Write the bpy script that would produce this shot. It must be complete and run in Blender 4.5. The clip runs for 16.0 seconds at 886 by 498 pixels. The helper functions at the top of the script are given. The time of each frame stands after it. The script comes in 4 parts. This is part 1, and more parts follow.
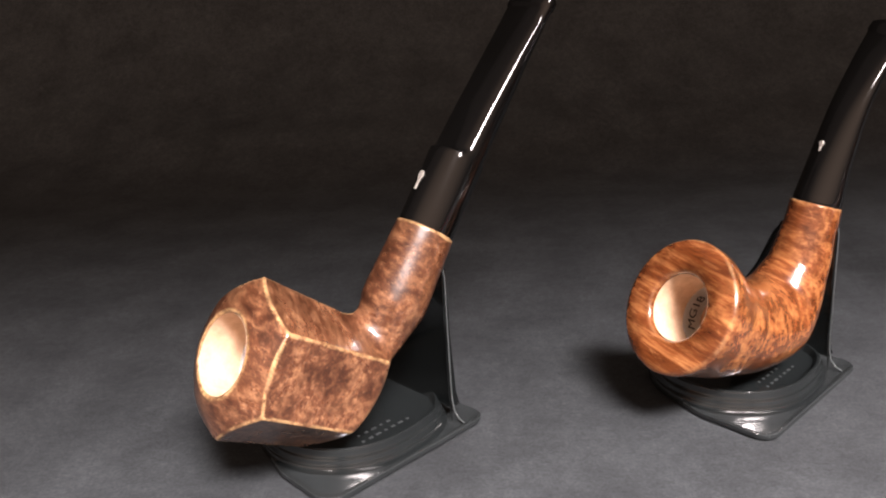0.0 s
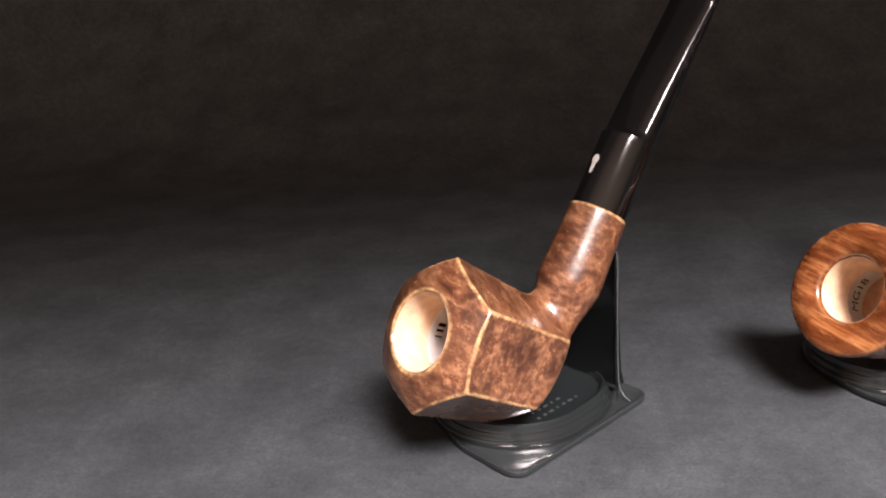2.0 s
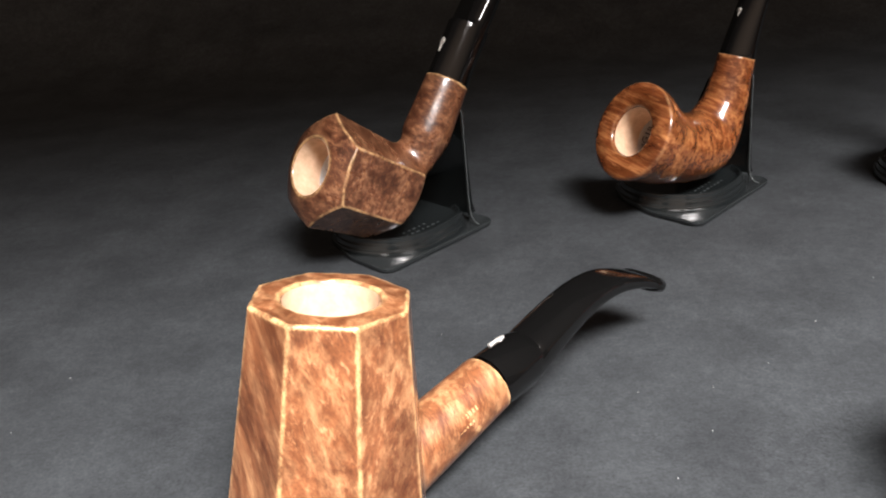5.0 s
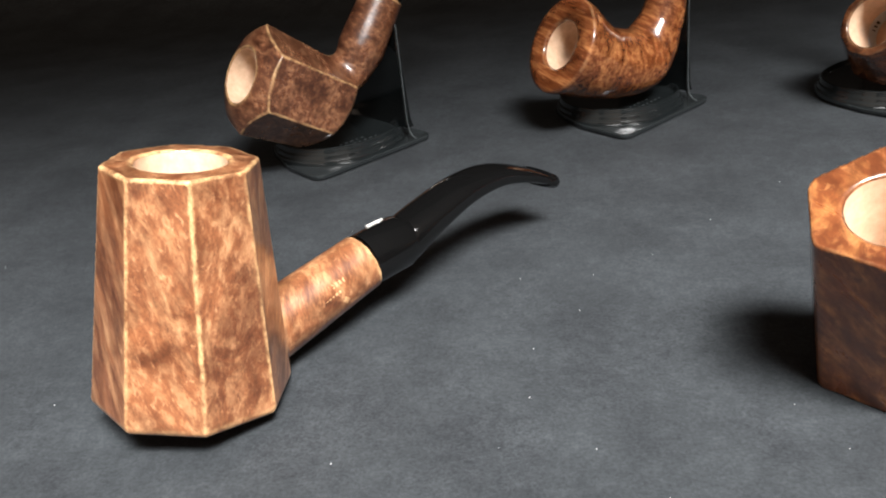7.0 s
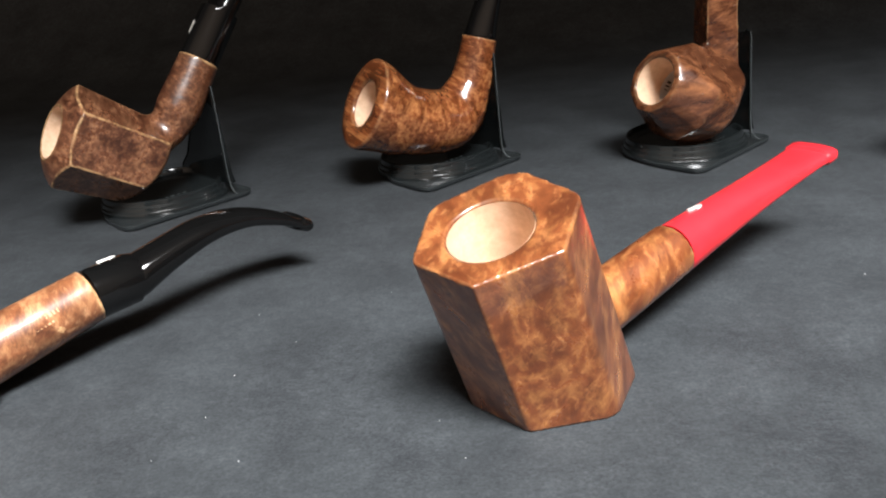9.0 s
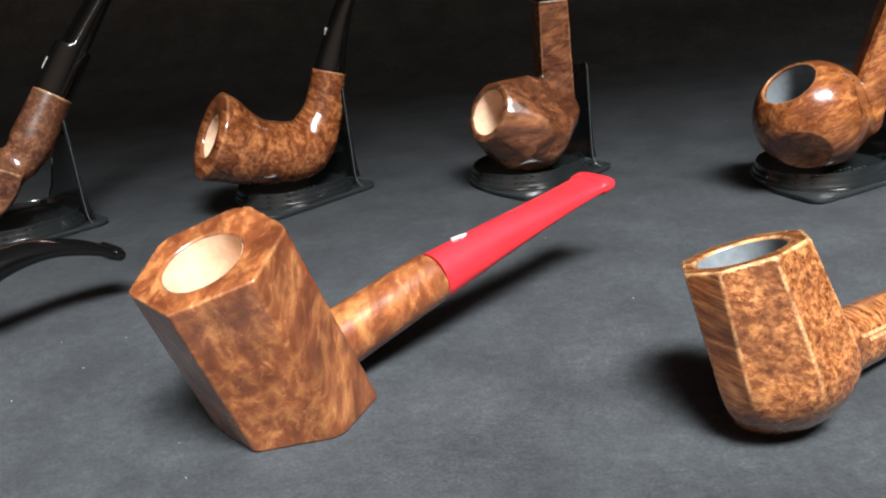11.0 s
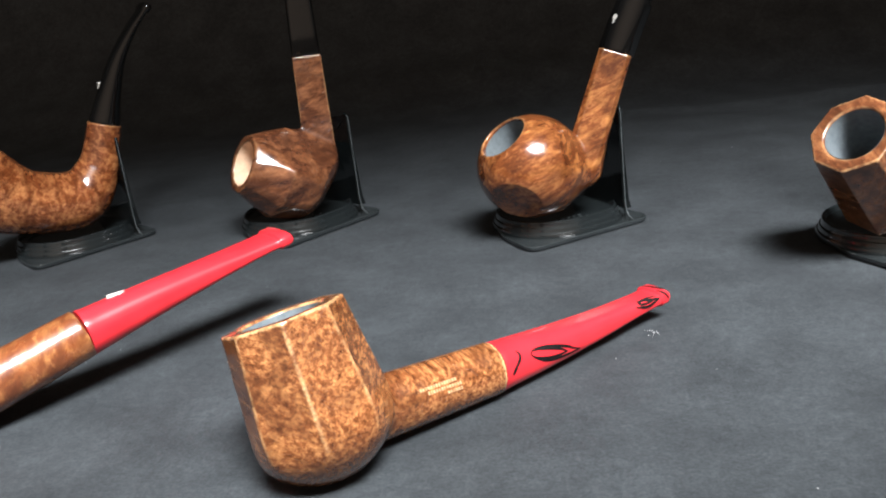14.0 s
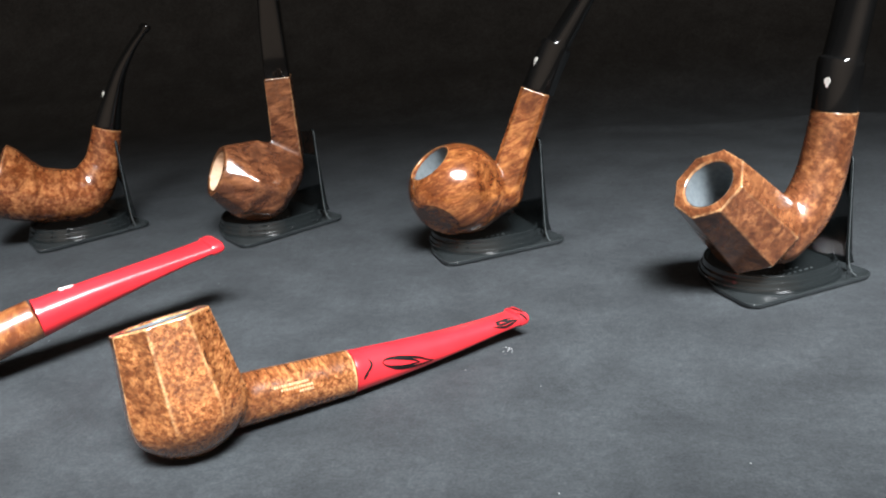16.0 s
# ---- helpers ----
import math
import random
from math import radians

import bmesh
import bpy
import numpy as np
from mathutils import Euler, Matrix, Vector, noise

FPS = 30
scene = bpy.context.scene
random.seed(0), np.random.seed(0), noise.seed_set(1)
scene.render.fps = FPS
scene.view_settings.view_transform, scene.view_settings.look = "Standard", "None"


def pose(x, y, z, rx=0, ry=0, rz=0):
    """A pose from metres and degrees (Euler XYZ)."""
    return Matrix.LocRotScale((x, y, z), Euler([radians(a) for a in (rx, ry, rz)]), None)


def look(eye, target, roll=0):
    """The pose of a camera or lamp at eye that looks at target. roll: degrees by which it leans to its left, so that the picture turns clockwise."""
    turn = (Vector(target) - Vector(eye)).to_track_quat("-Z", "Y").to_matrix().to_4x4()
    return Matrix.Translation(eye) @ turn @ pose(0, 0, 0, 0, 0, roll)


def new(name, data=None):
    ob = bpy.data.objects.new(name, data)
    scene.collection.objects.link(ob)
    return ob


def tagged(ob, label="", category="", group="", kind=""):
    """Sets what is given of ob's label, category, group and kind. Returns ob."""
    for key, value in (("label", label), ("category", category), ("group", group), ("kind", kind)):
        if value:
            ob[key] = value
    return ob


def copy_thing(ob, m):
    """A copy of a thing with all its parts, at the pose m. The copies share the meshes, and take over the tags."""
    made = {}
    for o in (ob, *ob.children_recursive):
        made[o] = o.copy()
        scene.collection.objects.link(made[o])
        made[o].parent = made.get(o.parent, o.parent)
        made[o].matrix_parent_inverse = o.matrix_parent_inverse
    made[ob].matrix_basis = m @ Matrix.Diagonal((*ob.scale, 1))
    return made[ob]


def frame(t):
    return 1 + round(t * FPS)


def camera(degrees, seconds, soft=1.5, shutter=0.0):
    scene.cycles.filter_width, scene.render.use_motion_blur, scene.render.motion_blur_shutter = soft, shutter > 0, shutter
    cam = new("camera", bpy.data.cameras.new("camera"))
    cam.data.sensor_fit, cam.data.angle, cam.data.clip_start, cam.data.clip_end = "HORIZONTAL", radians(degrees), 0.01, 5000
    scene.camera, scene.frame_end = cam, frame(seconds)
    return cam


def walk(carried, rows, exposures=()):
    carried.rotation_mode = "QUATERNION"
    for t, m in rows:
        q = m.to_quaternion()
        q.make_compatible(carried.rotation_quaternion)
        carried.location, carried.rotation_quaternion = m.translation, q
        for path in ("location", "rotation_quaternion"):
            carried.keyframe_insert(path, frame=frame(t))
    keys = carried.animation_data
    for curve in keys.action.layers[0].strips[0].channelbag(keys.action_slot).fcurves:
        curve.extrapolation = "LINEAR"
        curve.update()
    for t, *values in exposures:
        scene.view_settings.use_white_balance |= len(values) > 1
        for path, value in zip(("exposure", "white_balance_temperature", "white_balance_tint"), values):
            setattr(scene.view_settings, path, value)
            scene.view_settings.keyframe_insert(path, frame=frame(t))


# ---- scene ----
cam = camera(51.50, 16.0, soft=2.0)
PATH = [
    (0, (0.01034, -0.00225, 0.14591), (-0.00768, 0.27990, 0.04558), -2.62),
    (0.5, (-0.00536, 0.00002, 0.14540), (-0.02665, 0.28238, 0.04630), -2.74),
    (1, (-0.01683, -0.00011, 0.14620), (-0.04102, 0.28138, 0.04531), -2.70),
    (1.5, (-0.02685, -0.00495, 0.14701), (-0.05360, 0.27585, 0.04485), -2.88),
    (2, (-0.03186, -0.01232, 0.14853), (-0.05983, 0.26790, 0.04510), -3.15),
    (2.5, (-0.03763, -0.03001, 0.15003), (-0.06707, 0.24814, 0.04158), -3.74),
    (3, (-0.03872, -0.04236, 0.14810), (-0.07029, 0.23393, 0.03410), -4.00),
    (3.5, (-0.03724, -0.05999, 0.14999), (-0.06398, 0.21295, 0.02837), -4.00),
    (4, (-0.02590, -0.08370, 0.15746), (-0.04985, 0.18999, 0.03695), -4.12),
    (4.5, (-0.01050, -0.09923, 0.15437), (-0.03306, 0.17514, 0.03515), -4.59),
    (5, (0.00761, -0.11093, 0.15216), (-0.01154, 0.16184, 0.02873), -4.58),
    (5.2, (0.01305, -0.11268, 0.15098), (-0.00507, 0.15922, 0.02551), -4.55),
    (7.3, (0.06639, -0.13940, 0.13330), (0.03022, 0.12718, 0.00052), -5.57),
    (7.5, (0.07532, -0.14501, 0.13360), (0.03926, 0.12272, 0.00315), -5.48),
    (8, (0.09420, -0.14299, 0.12470), (0.05921, 0.12879, 0.00257), -5.68),
    (8.2, (0.10391, -0.14244, 0.12242), (0.06890, 0.13106, 0.00423), -5.66),
    (10.3, (0.17768, -0.14152, 0.11899), (0.14106, 0.13752, 0.01509), -6.07),
    (10.5, (0.18245, -0.14507, 0.11787), (0.14639, 0.13440, 0.01494), -6.25),
    (11, (0.20551, -0.14735, 0.12083), (0.17334, 0.13289, 0.01870), -5.88),
    (11.5, (0.22669, -0.15031, 0.12337), (0.19738, 0.13070, 0.02250), -6.00),
    (12, (0.24493, -0.15459, 0.12192), (0.21777, 0.12694, 0.02191), -5.50),
    (12.5, (0.25765, -0.15974, 0.12268), (0.23152, 0.12241, 0.02414), -5.33),
    (13, (0.27598, -0.15862, 0.12479), (0.24954, 0.12430, 0.02858), -5.74),
    (13.5, (0.29517, -0.15351, 0.12375), (0.26767, 0.12951, 0.02815), -6.12),
    (14, (0.31422, -0.15032, 0.12498), (0.28518, 0.13265, 0.02965), -6.20),
    (14.5, (0.33452, -0.16284, 0.13107), (0.30337, 0.12053, 0.03763), -6.05),
    (15, (0.35184, -0.16968, 0.13396), (0.31394, 0.11238, 0.03907), -5.52),
    (15.5, (0.37203, -0.17452, 0.14040), (0.32473, 0.10524, 0.04295), -4.98),
    (16, (0.39136, -0.18267, 0.14948), (0.33452, 0.09443, 0.04956), -4.83),
]
walk(cam, [(t, look(eye, target, roll)) for t, eye, target, roll in PATH],
     [(0.0, 0.92, 6600, 22), (1.5, 0.80, 6600, 22), (2.5, 0.98, 6550, 23), (3.0, 0.75, 6500, 21), (3.5, 0.34, 6450, 19), (4.2, 0.16, 6400, 17), (5.0, 0.04, 6350, 15),
      (8.0, -0.10, 6050, 10), (11.0, -0.06, 6000, 10), (13.5, -0.06, 5900, 9), (16.0, 0.04, 5850, 8)])

# ---- light: a desk lamp above and in front of the display, and the dim room ----
world = bpy.data.worlds.new("room_light")
scene.world = world
world.use_nodes = True
sky = world.node_tree
# the room: brightest in front of the display, dark behind the backdrop
place = sky.nodes.new("ShaderNodeTexCoord")
split = sky.nodes.new("ShaderNodeSeparateXYZ")
shade = sky.nodes.new("ShaderNodeValToRGB")
sky.links.new(place.outputs["Generated"], split.inputs[0])
turned = sky.nodes.new("ShaderNodeMath")
turned.operation, turned.inputs[1].default_value, turned.inputs[2].default_value = "MULTIPLY_ADD", -0.46, 0.5
sky.links.new(split.outputs["Y"], turned.inputs[0])
raised = sky.nodes.new("ShaderNodeMath")
raised.operation, raised.inputs[1].default_value = "MULTIPLY_ADD", 0.19
sky.links.new(split.outputs["Z"], raised.inputs[0])
sky.links.new(turned.outputs[0], raised.inputs[2])
sky.links.new(raised.outputs[0], shade.inputs[0])
shade.color_ramp.elements[0].position, shade.color_ramp.elements[0].color = 0.35, (0.020, 0.017, 0.015, 1)
shade.color_ramp.elements[1].position, shade.color_ramp.elements[1].color = 1.0, (0.600, 0.440, 0.318, 1)
middle = shade.color_ramp.elements.new(0.70)
middle.color = (0.086, 0.070, 0.058, 1)
sky.links.new(shade.outputs[0], sky.nodes["Background"].inputs[0])
sky.nodes["Background"].inputs[1].default_value = 1.0

LAMP_AT, LAMP_AIM = (0.320, -0.37, 0.75), (0.105, 0.066, 0.0)
lamp_data = bpy.data.lights.new("desk_lamp_light", "AREA")
lamp_data.shape, lamp_data.size, lamp_data.size_y = "RECTANGLE", 1.15, 0.20
lamp_data.energy = 6.2
lamp_data.color = (1.0, 0.96, 0.90)
lamp_data.spread = radians(33)
lamp = new("desk_lamp_light", lamp_data)
lamp.matrix_world = look(LAMP_AT, LAMP_AIM, -10)

MM = 0.001


# ---- materials ----
def nodes_of(name):
    m = bpy.data.materials.new(name)
    m.use_nodes = True
    return m, m.node_tree, m.node_tree.nodes["Principled BSDF"]


def ramp(tree, stops):
    r = tree.nodes.new("ShaderNodeValToRGB")
    while len(r.color_ramp.elements) < len(stops):
        r.color_ramp.elements.new(0.5)
    for e, (at, colour) in zip(r.color_ramp.elements, stops):
        e.position, e.color = at, (*colour, 1) if len(colour) == 3 else colour
    return r


def mixed(tree, kind, factor, a, b):
    n = tree.nodes.new("ShaderNodeMix")
    n.data_type, n.blend_type = "RGBA", kind
    for socket, value in ((n.inputs[0], factor), (n.inputs[6], a), (n.inputs[7], b)):
        if isinstance(value, bpy.types.NodeSocket):
            tree.links.new(value, socket)
        else:
            socket.default_value = value if isinstance(value, float) else (*value, 1)
    return n.outputs[2]


def noise_of(tree, vector, scale, detail=4.0, rough=0.55, distort=0.0):
    n = tree.nodes.new("ShaderNodeTexNoise")
    n.inputs["Scale"].default_value, n.inputs["Detail"].default_value = scale, detail
    n.inputs["Roughness"].default_value, n.inputs["Distortion"].default_value = rough, distort
    tree.links.new(vector, n.inputs["Vector"])
    return n.outputs[0]


def mapped(tree, turn=(0, 0, 0), scale=(1, 1, 1), at=(0, 0, 0)):
    c, m = tree.nodes.new("ShaderNodeTexCoord"), tree.nodes.new("ShaderNodeMapping")
    m.inputs["Rotation"].default_value = [radians(a) for a in turn]
    m.inputs["Scale"].default_value, m.inputs["Location"].default_value = scale, at
    tree.links.new(c.outputs["Object"], m.inputs["Vector"])
    return m.outputs["Vector"]


def along_grain(tree, grain, fine, ratio, at):
    """Object places turned so that the grain runs along z, and drawn out along it."""
    turn = Vector(grain).normalized().rotation_difference(Vector((0, 0, 1))).to_euler()
    c, m, k = (tree.nodes.new("ShaderNode" + n) for n in ("TexCoord", "Mapping", "Mapping"))
    m.inputs["Rotation"].default_value = turn
    k.inputs["Scale"].default_value, k.inputs["Location"].default_value = (fine, fine, fine / ratio), at
    tree.links.new(c.outputs["Object"], m.inputs["Vector"])
    tree.links.new(m.outputs["Vector"], k.inputs["Vector"])
    return k.outputs["Vector"]


def briar(name, dark, mid, light, grain=(0, 0, 1), fine=420, ratio=7.0, spots=0.5, edge=0.6, gloss=0.3, seed=0.0, contrast=0.2, wave=0.8, eyes=0.0, flecks=0.4, streaks=0.3, patch=0.5, stains=0.6):
    """Polished briar root: flame grain along one axis, birdseye dots at its ends, pale flecks, dark streaks, pores and stain, lighter where edges are rubbed through."""
    m, tree, bsdf = nodes_of(name)
    small = noise_of(tree, along_grain(tree, grain, fine, ratio, (seed, seed * 2, 0)), 1.0, 7, 0.66, wave)
    large = noise_of(tree, along_grain(tree, grain, fine * 0.33, ratio * 1.2, (seed * 3, seed, 0)), 1.0, 6, 0.6, 2.2 * wave + 0.3)
    half = tree.nodes.new("ShaderNodeMix")
    half.inputs[0].default_value = patch
    tree.links.new(small, half.inputs[2])
    tree.links.new(large, half.inputs[3])
    base = ramp(tree, [(0.48 - contrast * 0.55, dark), (0.48, mid), (0.50 + contrast * 0.55, light)])
    tree.links.new(half.outputs[0], base.inputs[0])
    colour = base.outputs[0]
    dark_lines = ramp(tree, [(0.34, (0.36, 0.28, 0.24)), (0.45, (1, 1, 1))])
    tree.links.new(noise_of(tree, along_grain(tree, grain, fine * 0.8, ratio * 1.8, (seed, 3, seed)), 1.0, 7, 0.62, 0.5 * wave), dark_lines.inputs[0])
    colour = mixed(tree, "MULTIPLY", streaks, colour, dark_lines.outputs[0])
    bright = ramp(tree, [(0.55, (0, 0, 0)), (0.66, (flecks,) * 3)])
    tree.links.new(noise_of(tree, along_grain(tree, grain, fine * 1.3, ratio * 0.8, (seed * 2, seed, 5)), 1.0, 8, 0.72, 0.6), bright.inputs[0])
    colour = mixed(tree, "MIX", bright.outputs[0], colour, tuple(min(1.25 * c + 0.02, 0.85) for c in light))
    fine_noise = noise_of(tree, along_grain(tree, grain, fine * 3.2, ratio * 0.6, (0, seed, seed)), 1.0, 4, 0.7, 0.3)
    pores = ramp(tree, [(0.34, (0.36, 0.28, 0.24)), (0.52, (1, 1, 1))])
    tree.links.new(fine_noise, pores.inputs[0])
    colour = mixed(tree, "MULTIPLY", spots, colour, pores.outputs[0])
    if eyes:
        cells = tree.nodes.new("ShaderNodeTexVoronoi")
        cells.inputs["Scale"].default_value = 1.0
        tree.links.new(along_grain(tree, grain, fine * 1.1, ratio * 1.5, (seed, 0, seed)), cells.inputs["Vector"])
        dots = ramp(tree, [(0.16, (0.30, 0.22, 0.17)), (0.36, (1, 1, 1)), (0.70, (1.12, 1.12, 1.12))])
        tree.links.new(cells.outputs["Distance"], dots.inputs[0])
        colour = mixed(tree, "MULTIPLY", eyes, colour, dots.outputs[0])
    broad = noise_of(tree, along_grain(tree, grain, 95, 1.8, (seed, 0, 0)), 1.0, 5, 0.62, 0.9)
    stain = ramp(tree, [(0.36, (0.50, 0.41, 0.36)), (0.62, (1.22, 1.16, 1.10))])
    tree.links.new(broad, stain.inputs[0])
    colour = mixed(tree, "MULTIPLY", stains, colour, stain.outputs[0])
    point = tree.nodes.new("ShaderNodeNewGeometry")
    rubbed = ramp(tree, [(0.520 - 0.014 * edge, (0, 0, 0)), (0.562 - 0.030 * edge, (1, 1, 1))])
    tree.links.new(point.outputs["Pointiness"], rubbed.inputs[0])
    worn = tree.nodes.new("ShaderNodeMath")
    worn.operation = "MULTIPLY"
    tree.links.new(rubbed.outputs[0], worn.inputs[0])
    patchy = ramp(tree, [(0.40, (0.12, 0.12, 0.12)), (0.60, (1, 1, 1))])
    tree.links.new(noise_of(tree, mapped(tree, at=(seed, 0, 0)), 260, 4, 0.7), patchy.inputs[0])
    tree.links.new(patchy.outputs[0], worn.inputs[1])
    strength = tree.nodes.new("ShaderNodeMath")
    strength.operation = "MULTIPLY"
    strength.inputs[1].default_value = edge
    tree.links.new(worn.outputs[0], strength.inputs[0])
    colour = mixed(tree, "MIX", strength.outputs[0], colour, (0.72, 0.40, 0.17))
    colour = mixed(tree, "MULTIPLY", 1.0, colour, (0.84, 0.935, 1.02))
    tree.links.new(colour, bsdf.inputs["Base Color"])
    rough = ramp(tree, [(0.3, (gloss + 0.12,) * 3), (0.7, (gloss,) * 3)])
    tree.links.new(broad, rough.inputs[0])
    tree.links.new(rough.outputs[0], bsdf.inputs["Roughness"])
    bsdf.inputs["Coat Weight"].default_value = 0.75 if gloss < 0.3 else 0.25
    bsdf.inputs["Coat Roughness"].default_value = 0.3 * gloss
    bump = tree.nodes.new("ShaderNodeBump")
    bump.inputs["Strength"].default_value, bump.inputs["Distance"].default_value = 0.12, 0.0003
    tree.links.new(fine_noise, bump.inputs["Height"])
    hand = tree.nodes.new("ShaderNodeBump")
    hand.inputs["Strength"].default_value, hand.inputs["Distance"].default_value = 0.5, 0.0006
    tree.links.new(noise_of(tree, mapped(tree), 130, 1.5, 0.4), hand.inputs["Height"])
    tree.links.new(hand.outputs[0], bump.inputs["Normal"])
    tree.links.new(bump.outputs[0], bsdf.inputs["Normal"])
    tree.links.new(hand.outputs[0], bsdf.inputs["Coat Normal"])
    return m


def acrylic(name, colour, gloss=0.08, scuffs=0.0):
    m, tree, bsdf = nodes_of(name)
    bsdf.inputs["Roughness"].default_value = gloss
    bsdf.inputs["Coat Weight"].default_value, bsdf.inputs["Coat Roughness"].default_value = 0.5, 0.04
    cloud = noise_of(tree, mapped(tree), 90, 3)
    tone = ramp(tree, [(0.3, tuple(0.85 * c for c in colour)), (0.7, tuple(1.12 * c for c in colour))])
    tree.links.new(cloud, tone.inputs[0])
    skin = tone.outputs[0]
    if scuffs:
        # white nicks and rubbed spots along the edges
        point, worn = tree.nodes.new("ShaderNodeNewGeometry"), tree.nodes.new("ShaderNodeMath")
        rim = ramp(tree, [(0.56, (0, 0, 0)), (0.66, (1, 1, 1))])
        tree.links.new(point.outputs["Pointiness"], rim.inputs[0])
        nicks = ramp(tree, [(0.60, (0.0, 0.0, 0.0)), (0.70, (1, 1, 1))])
        tree.links.new(noise_of(tree, mapped(tree), 420, 4, 0.7), nicks.inputs[0])
        worn.operation = "MULTIPLY"
        tree.links.new(rim.outputs[0], worn.inputs[0])
        tree.links.new(nicks.outputs[0], worn.inputs[1])
        skin = mixed(tree, "MIX", worn.outputs[0], skin, (scuffs, scuffs, scuffs))
    tree.links.new(skin, bsdf.inputs["Base Color"])
    wear = noise_of(tree, mapped(tree), 1500, 2)
    bump = tree.nodes.new("ShaderNodeBump")
    bump.inputs["Strength"].default_value, bump.inputs["Distance"].default_value = 0.04, 0.0002
    tree.links.new(wear, bump.inputs["Height"])
    tree.links.new(bump.outputs[0], bsdf.inputs["Normal"])
    return m


def plain(name, dark, light, scale, rough, bump_size=0.0, metal=0.0, detail=4.0):
    m, tree, bsdf = nodes_of(name)
    n = noise_of(tree, mapped(tree), scale, detail, 0.6)
    tone = ramp(tree, [(0.3, dark), (0.7, light)])
    tree.links.new(n, tone.inputs[0])
    tree.links.new(tone.outputs[0], bsdf.inputs["Base Color"])
    bsdf.inputs["Roughness"].default_value, bsdf.inputs["Metallic"].default_value = rough, metal
    if bump_size:
        bump = tree.nodes.new("ShaderNodeBump")
        bump.inputs["Strength"].default_value, bump.inputs["Distance"].default_value = 0.4, bump_size
        tree.links.new(n, bump.inputs["Height"])
        tree.links.new(bump.outputs[0], bsdf.inputs["Normal"])
    return m


def paper_material():
    """Black sugar paper: cloudy fibres, scuffs and a fine tooth."""
    m, tree, bsdf = nodes_of("black_paper")
    cloud = noise_of(tree, mapped(tree), 260, 9, 0.78, 0.1)
    tone = ramp(tree, [(0.36, (0.0208, 0.0236, 0.0258)), (0.64, (0.0354, 0.0395, 0.0427))])
    tree.links.new(cloud, tone.inputs[0])
    broad = noise_of(tree, mapped(tree), 38, 4, 0.6)
    wide = ramp(tree, [(0.34, (0.74, 0.74, 0.75)), (0.66, (1.16, 1.16, 1.16))])
    tree.links.new(broad, wide.inputs[0])
    fibre = ramp(tree, [(0.36, (0.74, 0.74, 0.75)), (0.64, (1.26, 1.26, 1.25))])
    tree.links.new(noise_of(tree, mapped(tree, at=(3, 1, 0)), 950, 4, 0.75), fibre.inputs[0])
    cloudy = mixed(tree, "MULTIPLY", 1.0, tone.outputs[0], wide.outputs[0])
    tree.links.new(mixed(tree, "MULTIPLY", 1.0, cloudy, fibre.outputs[0]), bsdf.inputs["Base Color"])
    bsdf.inputs["Roughness"].default_value = 0.75
    bsdf.inputs["Specular IOR Level"].default_value = 0.25
    tooth = noise_of(tree, mapped(tree), 1800, 3, 0.7)
    bump = tree.nodes.new("ShaderNodeBump")
    bump.inputs["Strength"].default_value, bump.inputs["Distance"].default_value = 0.35, 0.0003
    tree.links.new(tooth, bump.inputs["Height"])
    tree.links.new(bump.outputs[0], bsdf.inputs["Normal"])
    return m


PAPER = paper_material()
TABLE = plain("dark_table", (0.010, 0.008, 0.007), (0.02, 0.015, 0.012), 90, 0.5)
# one plastic in three tones: back plate coloured shaded, tray between, foot lit
SMOKE_SHADED = acrylic("smoky_plastic_shaded", (0.004, 0.005, 0.0052), 0.16)
SMOKE_FOOT_LIT = acrylic("smoky_plastic_foot_lit", (0.018, 0.021, 0.022), 0.21, 0.22)
SMOKE_SHADED.node_tree.nodes["Principled BSDF"].inputs["Specular IOR Level"].default_value = 0.3
# lighter than the plate: light caught along its cut edge, as colour
EDGE_GLINT = acrylic("plastic_edge_glint", (0.06, 0.068, 0.07), 0.12)
SMOKE_TRAY_HALF_LIT = acrylic("smoky_plastic_tray_half_lit", (0.009, 0.011, 0.0115), 0.20)
EBONITE = acrylic("black_stem", (0.003, 0.003, 0.003), 0.10)
EBONITE.node_tree.nodes["Principled BSDF"].inputs["Coat Roughness"].default_value = 0.05
EBONITE.node_tree.nodes["Principled BSDF"].inputs["Coat Weight"].default_value = 0.25
EBONITE.node_tree.nodes["Principled BSDF"].inputs["Specular IOR Level"].default_value = 0.4
RED = acrylic("red_stem", (0.58, 0.020, 0.028), 0.28)
RED.node_tree.nodes["Principled BSDF"].inputs["Coat Roughness"].default_value = 0.08
SILVER = plain("silver_inlay", (0.62, 0.60, 0.56), (0.8, 0.78, 0.74), 900, 0.4, metal=0.4)
BARE = plain("bare_bowl_wood", (0.55, 0.36, 0.23), (0.73, 0.52, 0.355), 300, 0.6)
COATED = plain("grey_bowl_coating", (0.085, 0.10, 0.11), (0.13, 0.15, 0.16), 500, 0.7)
LABEL = plain("paper_label", (0.80, 0.80, 0.79), (0.88, 0.88, 0.87), 400, 0.6)
INK = plain("black_ink", (0.004, 0.003, 0.003), (0.008, 0.006, 0.006), 400, 0.6)
INK.node_tree.nodes["Principled BSDF"].inputs["Specular IOR Level"].default_value = 0.15
STAMP = plain("worn_gilt_stamp", (0.36, 0.21, 0.10), (0.50, 0.32, 0.16), 700, 0.45)
DUST = plain("white_dust", (0.28, 0.28, 0.28), (0.5, 0.5, 0.5), 900, 0.8)
EMBOSS = plain("embossed_plastic", (0.022, 0.025, 0.027), (0.045, 0.05, 0.05), 900, 0.35)

